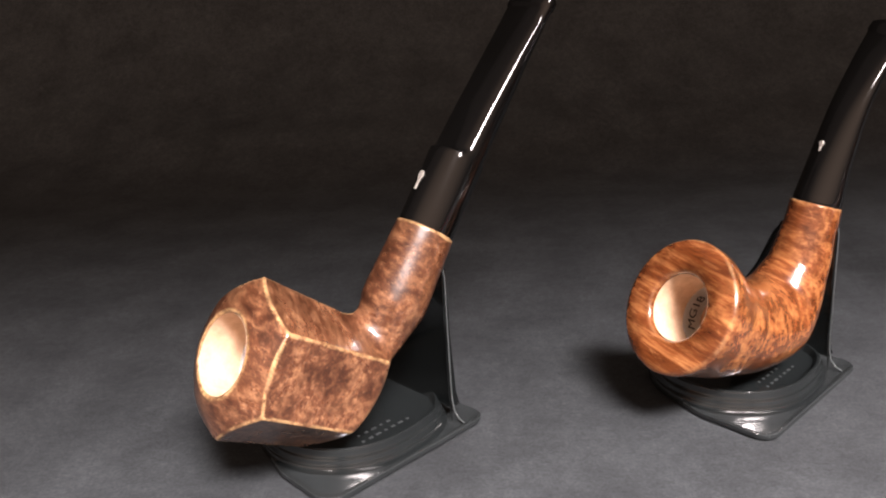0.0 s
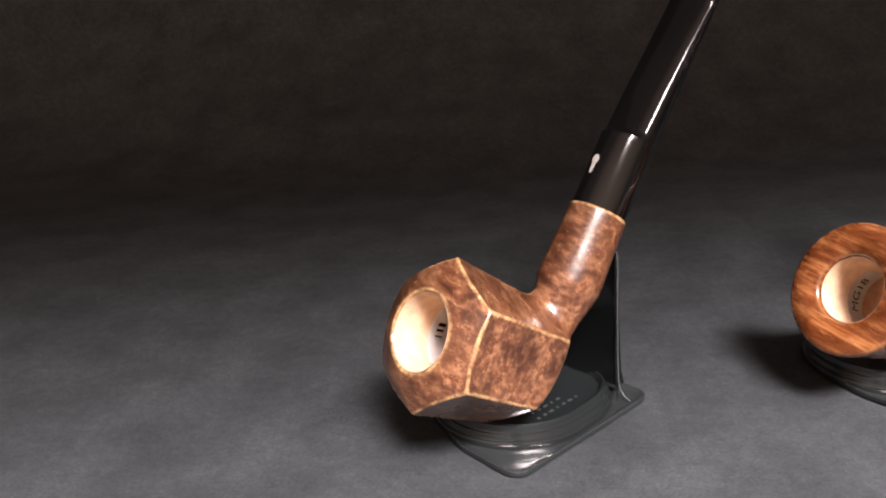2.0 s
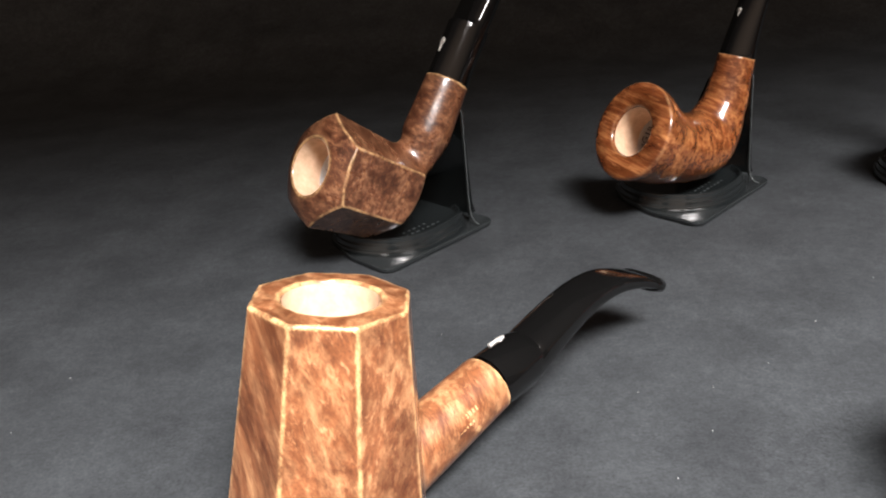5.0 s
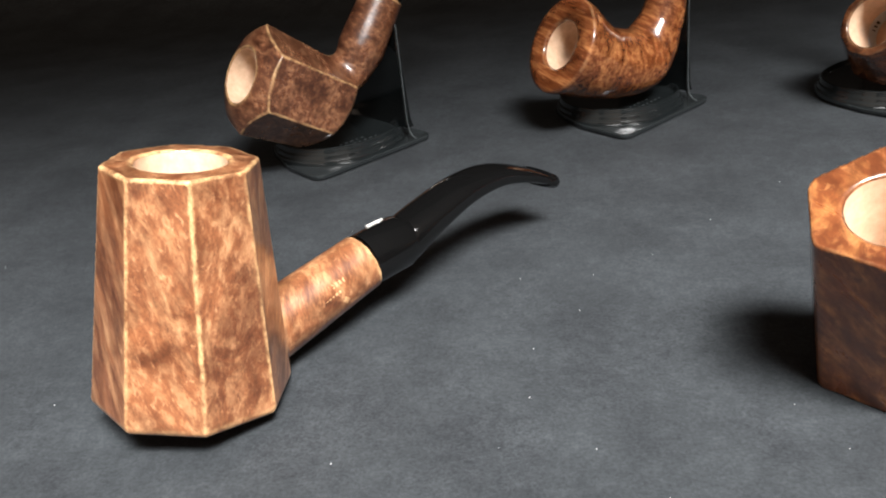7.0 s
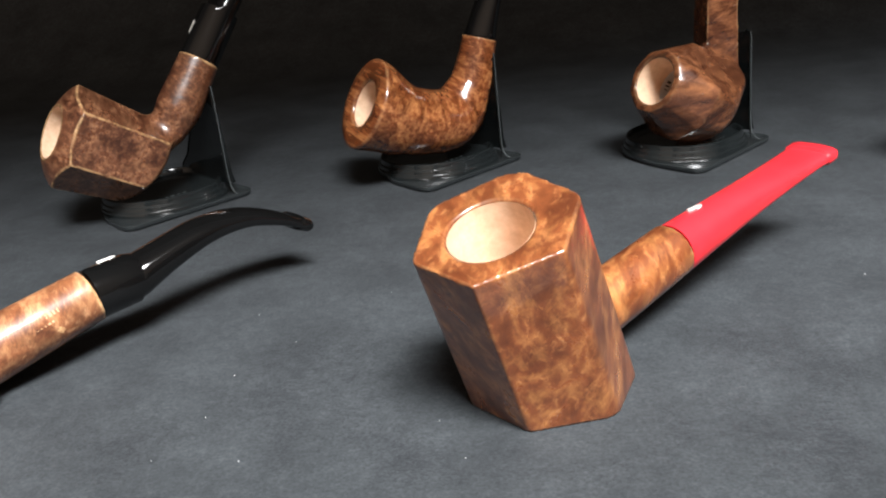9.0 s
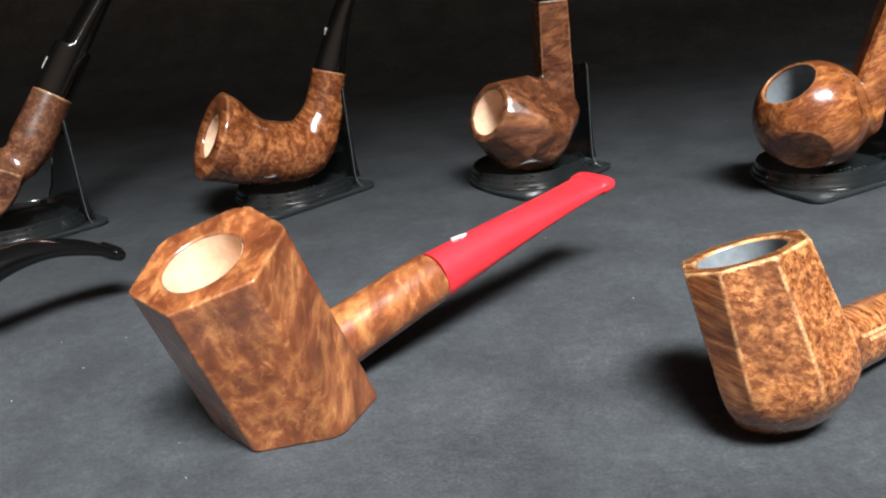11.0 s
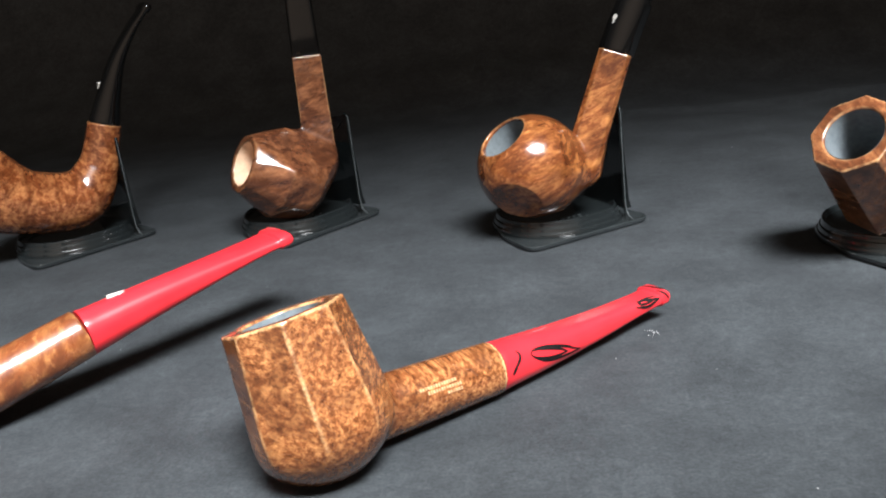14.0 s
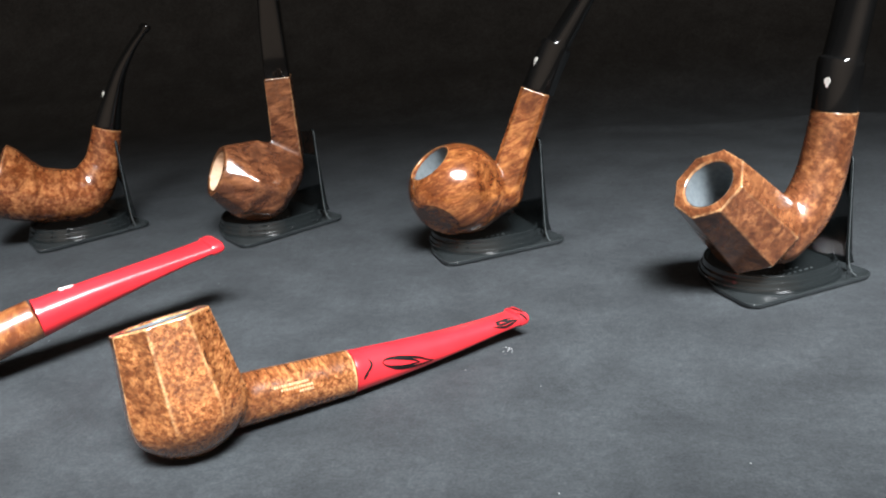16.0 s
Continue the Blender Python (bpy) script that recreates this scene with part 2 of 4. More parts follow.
WOOD_A = briar("walnut_briar", (0.038, 0.012, 0.006), (0.132, 0.045, 0.020), (0.40, 0.185, 0.088), (0.3, 0.95, 0.1), 620, 3.0, 0.45, 0.8, 0.24, 1.3, 0.32, 0.25, 0.25, 0.5, 0.35, 0.5, 0.9)
WOOD_B = briar("orange_briar", (0.060, 0.014, 0.004), (0.200, 0.054, 0.016), (0.60, 0.245, 0.082), (0.05, 1.0, 0.12), 400, 9.0, 0.22, 0.40, 0.16, 4.1, 0.34, 0.45, 0.0, 0.3, 0.4, 0.5, 0.9)
WOOD_C = briar("reddish_briar", (0.030, 0.009, 0.0045), (0.096, 0.030, 0.012), (0.29, 0.108, 0.042), (0.7, -0.7, 0.2), 300, 8.0, 0.3, 0.3, 0.20, 7.7, 0.24, 0.3, 0.0, 0.25, 0.25)
WOOD_D = briar("golden_briar", (0.050, 0.011, 0.0035), (0.165, 0.046, 0.013), (0.54, 0.215, 0.060), (0.9, -0.2, 0.4), 330, 3.0, 0.2, 0.25, 0.15, 2.9, 0.36, 0.5, 0.0, 0.3, 0.15, 0.5, 1.0)
WOOD_E = briar("birdseye_briar", (0.050, 0.015, 0.006), (0.145, 0.046, 0.017), (0.40, 0.165, 0.060), (0.5, 0.86, 0.1), 520, 3.5, 0.3, 0.40, 0.22, 5.2, 0.32, 0.45, 0.1, 0.3, 0.25, 0.5, 0.9)
WOOD_F = briar("pale_flame_briar", (0.095, 0.026, 0.010), (0.240, 0.085, 0.033), (0.55, 0.285, 0.132), (-0.22, -0.6, -0.77), 460, 5.0, 0.35, 1.0, 0.28, 9.4, 0.34, 0.6, 0.0, 0.45, 0.3, 0.55, 1.0)
WOOD_G = briar("amber_briar", (0.080, 0.020, 0.007), (0.178, 0.050, 0.0155), (0.52, 0.22, 0.066), (0.3, 0.5, 0.8), 250, 2.5, 0.15, 0.12, 0.25, 3.3, 0.44, 0.7, 0.0, 0.35, 0.15, 0.5, 0.9)
WOOD_H = briar("speckled_briar", (0.070, 0.019, 0.006), (0.190, 0.060, 0.018), (0.48, 0.205, 0.068), (0.05, 1.0, 0.06), 760, 14.0, 0.4, 0.78, 0.20, 6.6, 0.25, 0.4, 0.35, 0.35, 0.8, 0.3, 0.85)


# ---- mesh helpers ----
def part(name, bm, material, parent, label="", smooth=True):
    """Links a bmesh (or a mesh) as one mesh object under a thing or a part."""
    if isinstance(bm, bmesh.types.BMesh):
        bmesh.ops.recalc_face_normals(bm, faces=bm.faces)
        for e in bm.edges:
            e.smooth = e.calc_face_angle(0) < 0.6
        mesh = bpy.data.meshes.new(name)
        bm.to_mesh(mesh)
        bm.free()
    else:
        mesh = bm
    mesh.materials.append(material)
    mesh.polygons.foreach_set("use_smooth", [smooth] * len(mesh.polygons))
    ob = new(name, mesh)
    ob.parent = parent
    return tagged(ob, label)


def loft(rings, closed_ends=True, bm=None):
    """A tube through rings of equally many points (mm)."""
    bm = bm or bmesh.new()
    made = [[bm.verts.new(Vector(p) * MM) for p in ring] for ring in rings]
    for a, b in zip(made, made[1:]):
        for i in range(len(a)):
            j = (i + 1) % len(a)
            bm.faces.new((a[i], a[j], b[j], b[i]))
    if closed_ends:
        bm.faces.new(made[0][::-1])
        bm.faces.new(made[-1])
    return bm


def lathe(profile, n=64, bm=None, centre=(0, 0, 0)):
    """A body of revolution about z through (radius, height) points (mm), open at its ends."""
    rings = [[(centre[0] + r * math.cos(2 * math.pi * i / n), centre[1] + r * math.sin(2 * math.pi * i / n), centre[2] + z) for i in range(n)]
             for r, z in profile]
    return loft(rings, False, bm)


def surface_net(field, low, high, step):
    """A closed mesh of the surface field(points) = 0 inside a box (mm)."""
    axes = [np.arange(a, b + step, step, dtype=np.float32) for a, b in zip(low, high)]
    n = [len(a) for a in axes]
    grid = np.stack(np.meshgrid(*axes, indexing="ij"), -1).reshape(-1, 3)
    f = field(grid).reshape(n)
    f[0], f[-1], f[:, 0], f[:, -1], f[:, :, 0], f[:, :, -1] = (1.0,) * 6
    inside = f < 0
    cell = [k - 1 for k in n]
    cut = lambda a, d: a[d[0]:d[0] + cell[0], d[1]:d[1] + cell[1], d[2]:d[2] + cell[2]]  # noqa: E731
    corners = [(i, j, k) for i in (0, 1) for j in (0, 1) for k in (0, 1)]
    count = sum(cut(inside, d).astype(np.int8) for d in corners)
    active = np.argwhere((count > 0) & (count < 8))
    number = np.full(cell, -1, np.int64)
    number[tuple(active.T)] = np.arange(len(active))
    total, hits = np.zeros((len(active), 3)), np.zeros((len(active), 1))
    for a in corners:
        for axis in range(3):
            if a[axis]:
                continue
            b = list(a)
            b[axis] = 1
            fa, fb = f[tuple((active + a).T)], f[tuple((active + b).T)]
            crosses = (fa < 0) != (fb < 0)
            along = np.where(crosses, fa / np.where(crosses, fa - fb, 1), 0)
            spot = np.tile(np.array(a, float), (len(active), 1))
            spot[:, axis] = along
            total += spot * crosses[:, None]
            hits += crosses[:, None]
    places = (active + total / hits) * step + np.array(low)
    quads = []
    for axis in range(3):
        u, v = (axis + 1) % 3, (axis + 2) % 3
        lo, hi = [slice(1, -1)] * 3, [slice(1, -1)] * 3
        lo[axis], hi[axis] = slice(0, -1), slice(1, None)
        first = inside[tuple(lo)]
        change = first != inside[tuple(hi)]
        at = np.argwhere(change)
        flip = first[tuple(at.T)]
        at = at + [0 if d == axis else 1 for d in range(3)]
        ring = []
        for du, dv in ((-1, -1), (0, -1), (0, 0), (-1, 0)):
            c = at.copy()
            c[:, u] += du
            c[:, v] += dv
            ring.append(number[tuple(c.T)])
        q = np.stack(ring, 1)
        q[~flip] = q[~flip][:, ::-1]
        quads.append(q)
    quads = np.concatenate(quads)
    quads = quads[(quads >= 0).all(1)]
    # settle the points on the surface, so that flat facets are flat
    e = 0.05
    for _ in range(2):
        p = places.astype(np.float32)
        here = field(p)
        slope = np.stack([(field(p + np.float32(e) * d) - field(p - np.float32(e) * d)) / (2 * e) for d in np.eye(3, dtype=np.float32)], 1)
        move = -here[:, None] * slope / np.maximum((slope**2).sum(1, keepdims=True), 0.2)
        places = places + np.clip(move, -0.35 * step, 0.35 * step)
    mesh = bpy.data.meshes.new("stummel")
    mesh.from_pydata((places * MM).tolist(), [], quads.tolist())
    return mesh


def smooth_min(a, b, k):
    h = np.clip(0.5 + 0.5 * (b - a) / k, 0, 1)
    return b * (1 - h) + a * h - k * h * (1 - h)


def smooth_max(a, b, k):
    return -smooth_min(-a, -b, k)


def round_rim(body, bore):
    """A body with a hole whose rim is slightly rounded."""
    return smooth_max(body, -bore, 1.1)


class Frame:
    """Axes of a bowl: o the middle of its mouth, w out of the mouth, b towards the stem, s to the side."""

    def __init__(self, o, w):
        self.o, self.w = np.array(o, float), np.array(w, float) / np.linalg.norm(w)
        b = np.array([1.0, 0, 0]) - self.w[0] * self.w
        self.b = b / np.linalg.norm(b)
        self.s = np.cross(self.b, self.w)

    def coords(self, p):
        q = p - self.o.astype(np.float32)
        return q @ self.s.astype(np.float32), q @ self.b.astype(np.float32), q @ self.w.astype(np.float32)

    def place(self, side, back, up):
        return self.o + side * self.s + back * self.b + up * self.w

    def matrix(self):
        m = Matrix.Identity(4)
        for i, axis in enumerate((self.s, self.b, self.w)):
            for r in range(3):
                m[r][i] = axis[r]
        return Matrix.Translation(Vector(self.o) * MM) @ m


def facets(a, c, h, normals, reach, slope=0.0):
    """Distance to a prism or pyramid: planes at the given angles, reach from the axis at the mouth, leaning by slope."""
    out = None
    for i, angle in enumerate(normals):
        r = reach[i] if isinstance(reach, (list, tuple)) else reach
        k = slope[i] if isinstance(slope, (list, tuple)) else slope
        d = (math.cos(radians(angle)) * a + math.sin(radians(angle)) * c - r - k * h) / math.sqrt(1 + k * k)
        out = d if out is None else np.maximum(out, d)
    return out


def limb(p, points, radii):
    """Distance to a bent tapered rod."""
    out = None
    for a, b, ra, rb in zip(points, points[1:], radii, radii[1:]):
        a, ab = np.array(a, np.float32), np.array(b, np.float32) - np.array(a, np.float32)
        t = np.clip((p - a) @ ab / (ab @ ab), 0, 1)
        d = np.linalg.norm(p - a - t[:, None] * ab, axis=1) - (ra + (rb - ra) * t)
        out = d if out is None else np.minimum(out, d)
    return out


def bent(points, n=14):
    """A smooth line through a few points."""
    pts = [np.array(p, float) for p in points]
    pts = [2 * pts[0] - pts[1]] + pts + [2 * pts[-1] - pts[-2]]
    out = []
    for i in range(1, len(pts) - 2):
        for t in np.linspace(0, 1, n, endpoint=False):
            a, b, c, d = pts[i - 1:i + 3]
            out.append(0.5 * (2 * b + (c - a) * t + (2 * a - 5 * b + 4 * c - d) * t * t + (3 * b - a - 3 * c + d) * t**3))
    return out + [pts[-2]]


def cut_plane(p, at, normal):
    n = np.array(normal, np.float32) / np.float32(np.linalg.norm(normal))
    return (p - np.array(at, np.float32)) @ n


def bore_cut(a, c, h, radius, depth):
    """Distance to the tobacco chamber: a straight hole with a round floor."""
    r = np.sqrt(a * a + c * c)
    low = np.sqrt(r * r + np.minimum(h + depth - radius, 0) ** 2)
    return np.where(h < -(depth - radius), low, r) - radius


def pipe_thing(at, az, label):
    root = new("tobacco_pipe")
    root.matrix_world = pose(at[0] * MM, at[1] * MM, 0, 0, 0, az)
    return tagged(root, label, "tobacco pipe", "tobacco pipes on display")


def into(at, az):
    """Takes world places and directions (mm) into a pipe's own axes."""
    c, s = math.cos(radians(az)), math.sin(radians(az))
    turn = np.array([[c, s, 0], [-s, c, 0], [0, 0, 1]])
    return (lambda p: turn @ (np.array(p, float) - [at[0], at[1], 0])), (lambda v: turn @ np.array(v, float))


def chamber(root, fr, radius, depth, material, label, lip=0.6):
    """The lining of the bowl, a cup just inside the hole."""
    r = radius - 0.12
    rows = [(r, -lip), (r, -depth * 0.3)] + [(r, -depth + r)]
    rows += [(r * math.cos(a), -depth + r - r * math.sin(a)) for a in np.linspace(0.2, 1.5, 8)]
    bm = lathe(rows, 56)
    bm.transform(fr.matrix())
    return part("bowl_chamber", bm, material, root, label)


def bowl_label(root, fr, radius, words, low=120, high=245, top=-15.5, bottom=-23.5, middle=176.0):
    """A paper strip stuck inside the bowl, with its lettering turned into the bowl."""
    r = radius - 0.3
    bm = bmesh.new()
    n = 18
    rows = []
    for depth in (top, bottom):
        rows.append([Vector(fr.place(rr * math.cos(a), rr * math.sin(a), depth)) * MM
                     for a in (radians(low + (high - low) * k / n) for k in range(n + 1)) for rr in (r,)])
    verts = [[bm.verts.new(v) for v in row] for row in rows]
    for k in range(n):
        bm.faces.new((verts[0][k], verts[0][k + 1], verts[1][k + 1], verts[1][k]))
    bmesh.ops.solidify(bm, geom=bm.faces[:], thickness=0.08 * MM)
    strip = part("paper_label", bm, LABEL, root, "white paper label stuck inside the bowl")
    height = (top - bottom) * (0.40 if words else 0.36)
    if words:
        curve = bpy.data.curves.new("lettering", "FONT")
        curve.body, curve.align_x, curve.align_y, curve.size = words, "CENTER", "CENTER", height / 0.7
        holder = new("lettering", curve)
        mesh = bpy.data.meshes.new_from_object(holder.evaluated_get(bpy.context.evaluated_depsgraph_get()))
        bpy.data.objects.remove(holder)
        flat = [tuple(v.co) for v in mesh.vertices]
    else:
        mesh = bpy.data.meshes.new("lettering")
        flat, faces = [], []
        for k in range(3):
            x0, w = -1 + 1.6 * k, 0.4 + 0.35 * (k % 3)
            faces.append(tuple(range(len(flat), len(flat) + 4)))
            flat += [(x0, -height / 2, 0), (x0 + w, -height / 2, 0), (x0 + w, height / 2, 0), (x0, height / 2, 0)]
        mesh.from_pydata(flat, [], faces)
    for v, (x, y, _) in zip(mesh.vertices, flat):
        a, rr = radians(middle) - x / r, r - 0.14
        v.co = Vector(fr.place(rr * math.cos(a), rr * math.sin(a), (top + bottom) / 2 + y)) * MM
    part("lettering", mesh, INK, strip, "black printed lettering", False)


def section(centre, tangent, half_width, half_height, power, n=40, roll=0.0):
    """A ring about a point of the stem in the plane of the pipe; wide across it."""
    t = Vector(tangent).normalized()
    across = Vector((0, 1, 0))
    up = t.cross(across).normalized()
    across = up.cross(t)
    if roll:
        turn = Matrix.Rotation(radians(roll), 3, t)
        across, up = turn @ across, turn @ up
    ring = []
    for i in range(n):
        a = 2 * math.pi * i / n
        ca, sa = math.cos(a), math.sin(a)
        e = 2 / power
        x = math.copysign(abs(ca) ** e, ca) * half_width
        y = math.copysign(abs(sa) ** e, sa) * half_height
        ring.append(Vector(centre) + across * x + up * y)
    return ring


def stem(root, rows, material, label, roll=0.0, name="mouthpiece"):
    """rows: x, y, z, half width, half height, power of the outline."""
    pts = [Vector(r[:3]) for r in rows]
    rings = []
    for i, r in enumerate(rows):
        a, b = pts[max(i - 1, 0)], pts[min(i + 1, len(rows) - 1)]
        if (b - a).length < 1.5:
            a, b = pts[max(i - 2, 0)], pts[min(i + 2, len(rows) - 1)]
        rings.append(section(r[:3], b - a, r[3], r[4], r[5], roll=roll))
    return part(name, loft(rings), material, root, label)


def stamp(root, start, along, out, lines, size=1.3):
    """Small worn stamps on the shank that cannot be read: rows of short bars."""
    t, o = Vector(along).normalized(), Vector(out)
    o = (o - t * o.dot(t)).normalized()
    v = o.cross(t)
    bm = bmesh.new()
    for row, (shift, n) in enumerate(lines):
        for k in range(n):
            w = size * (0.35 + 0.3 * ((k * 5 + row) % 3) / 2)
            c = Vector(start) + t * (shift + size * 1.0 * k) - v * (row * size * 1.6) - o * ((row * size * 1.6) ** 2 / 17)
            rings = [[c + t * (sx * w) + v * (sy * size) + o * d for sx, sy in ((-.5, -.5), (.5, -.5), (.5, .5), (-.5, .5))] for d in (-0.5, 0.05)]
            loft(rings, True, bm)
    part("worn_stamp", bm, STAMP, root, "worn unreadable pale stamp", False)


def glide(rows, n=7):
    """More rows between the given ones, on a smooth line."""
    return [tuple(r) for r in bent(rows, n)]


def inlay(root, at, normal, up, size, parent_name="maker_inlay"):
    """A small pale inlay of the maker in the stem: a round head on a short stalk."""
    n, u = Vector(normal).normalized(), Vector(up)
    u = (u - n * u.dot(n)).normalized()
    v = n.cross(u)
    bm = bmesh.new()
    outline = [(0.36 * math.cos(a), 0.35 + 0.44 * math.sin(a)) for a in np.linspace(-1.1, math.pi + 1.1, 15)]
    outline += [(-0.16, -0.2), (-0.11, -0.95), (0.11, -0.95), (0.16, -0.2)]
    top = [bm.verts.new((Vector(at) + (v * x + u * y) * size + n * 0.24) * MM) for x, y in outline]
    low = [bm.verts.new((Vector(at) + (v * x + u * y) * size - n * 0.5) * MM) for x, y in outline]
    bm.faces.new(top)
    bm.faces.new(low[::-1])
    for i in range(len(top)):
        j = (i + 1) % len(top)
        bm.faces.new((top[i], low[i], low[j], top[j]))
    return part(parent_name, bm, SILVER, root, "small pale metal inlay", False)


def skin_out(half_width, half_height, power, across, up):
    """How far the skin of a stem lies from its axis in a direction of its section."""
    k = math.hypot(across, up)
    return ((abs(across / k) / half_width) ** power + (abs(up / k) / half_height) ** power) ** (-1 / power)


STEP = 0.62


def stummel(root, field, low, high, material, label):
    mesh = surface_net(field, low, high, STEP)
    mesh.name = "briar_bowl"
    return part("briar_bowl", mesh, material, root, label)


# ---- the setting: paper, backdrop, table ----
def slab(name, low, high, material, label, wave=0.0):
    bm = bmesh.new()
    nx, ny = (70, 2) if wave else (2, 2)
    verts = {}
    for k, z in enumerate((low[2], high[2])):
        for i in range(nx):
            for j in range(ny):
                x = low[0] + (high[0] - low[0]) * i / (nx - 1)
                y = low[1] + (high[1] - low[1]) * j / (ny - 1)
                if wave and j == 0:
                    y += wave * (noise.noise((x * 9, 0, 3)) + 0.3 * noise.noise((x * 40, 1, 3)))
                verts[i, j, k] = bm.verts.new((x, y, z))
    for i in range(nx - 1):
        for j in range(ny - 1):
            bm.faces.new([verts[i, j, 1], verts[i + 1, j, 1], verts[i + 1, j + 1, 1], verts[i, j + 1, 1]])
            bm.faces.new([verts[i, j, 0], verts[i, j + 1, 0], verts[i + 1, j + 1, 0], verts[i + 1, j, 0]])
    for i in range(nx - 1):
        for j, f in ((0, 1), (ny - 1, -1)):
            bm.faces.new([verts[i, j, 0], verts[i + 1, j, 0], verts[i + 1, j, 1], verts[i, j, 1]][::f])
    for j in range(ny - 1):
        for i, f in ((0, -1), (nx - 1, 1)):
            bm.faces.new([verts[i, j, 0], verts[i, j + 1, 0], verts[i, j + 1, 1], verts[i, j, 1]][::f])
    ob = part(name, bm, material, None, label, False)
    return tagged(ob, label, kind="structure")


slab("floor", (-0.95, 0.0085, -0.0016), (1.4, 0.455, 0.0), PAPER, "black paper sheet lying under the pipes", 0.0018)
slab("ground", (-1.1, -0.9, -0.04), (1.55, 1.0, -0.0020), TABLE, "dark table top under the black paper")


def backdrop():
    """The paper sweeping up behind the display, with shallow folds."""
    nx, nz = 170, 120
    flat, bend, tall = 60.0, 170.0, 900.0
    arc = bend * math.pi / 2
    rings = []
    for i in range(nx + 1):
        x = -950 + 2350 * i / nx
        front, back = [], []
        for j in range(nz + 1):
            s = (flat + arc + tall) * (j / nz) ** 1.6
            if s < flat:
                y, z, ny, nz_ = 455 + s, 0.0, 0.0, 1.0
            elif s < flat + arc:
                u = (s - flat) / bend
                y, z, ny, nz_ = 455 + flat + bend * math.sin(u), bend * (1 - math.cos(u)), -math.sin(u), math.cos(u)
            else:
                y, z, ny, nz_ = 455 + flat + bend, bend + s - flat - arc, -1.0, 0.0
            fold = 7 * noise.noise((x * 0.006, s * 0.009, 0.5)) + 2.5 * noise.noise((x * 0.013 + s * 0.01, s * 0.028, 4.5))
            fold = (fold + 6.0) * min(1.0, max(0.0, s - 20) / 110) ** 2
            crest = 26 + 9 * noise.noise((x * 0.02, 2.5, 0.5))
            fold += 4.5 * math.exp(-((s - crest) / 11) ** 2) * min(1.0, max(0.0, (x - 330) / 110)) * (0.7 + 0.5 * noise.noise((x * 0.03, 7.5, 0.5)))
            front.append((x, y + ny * fold, z + nz_ * fold))
            back.append((x, y + ny * (fold - 1.6), z + nz_ * (fold - 1.6)))
        rings.append(front + back[::-1])
    tagged(part("backdrop", loft(rings), PAPER, None), "black paper sweeping up in shadow behind the display", kind="structure")


backdrop()


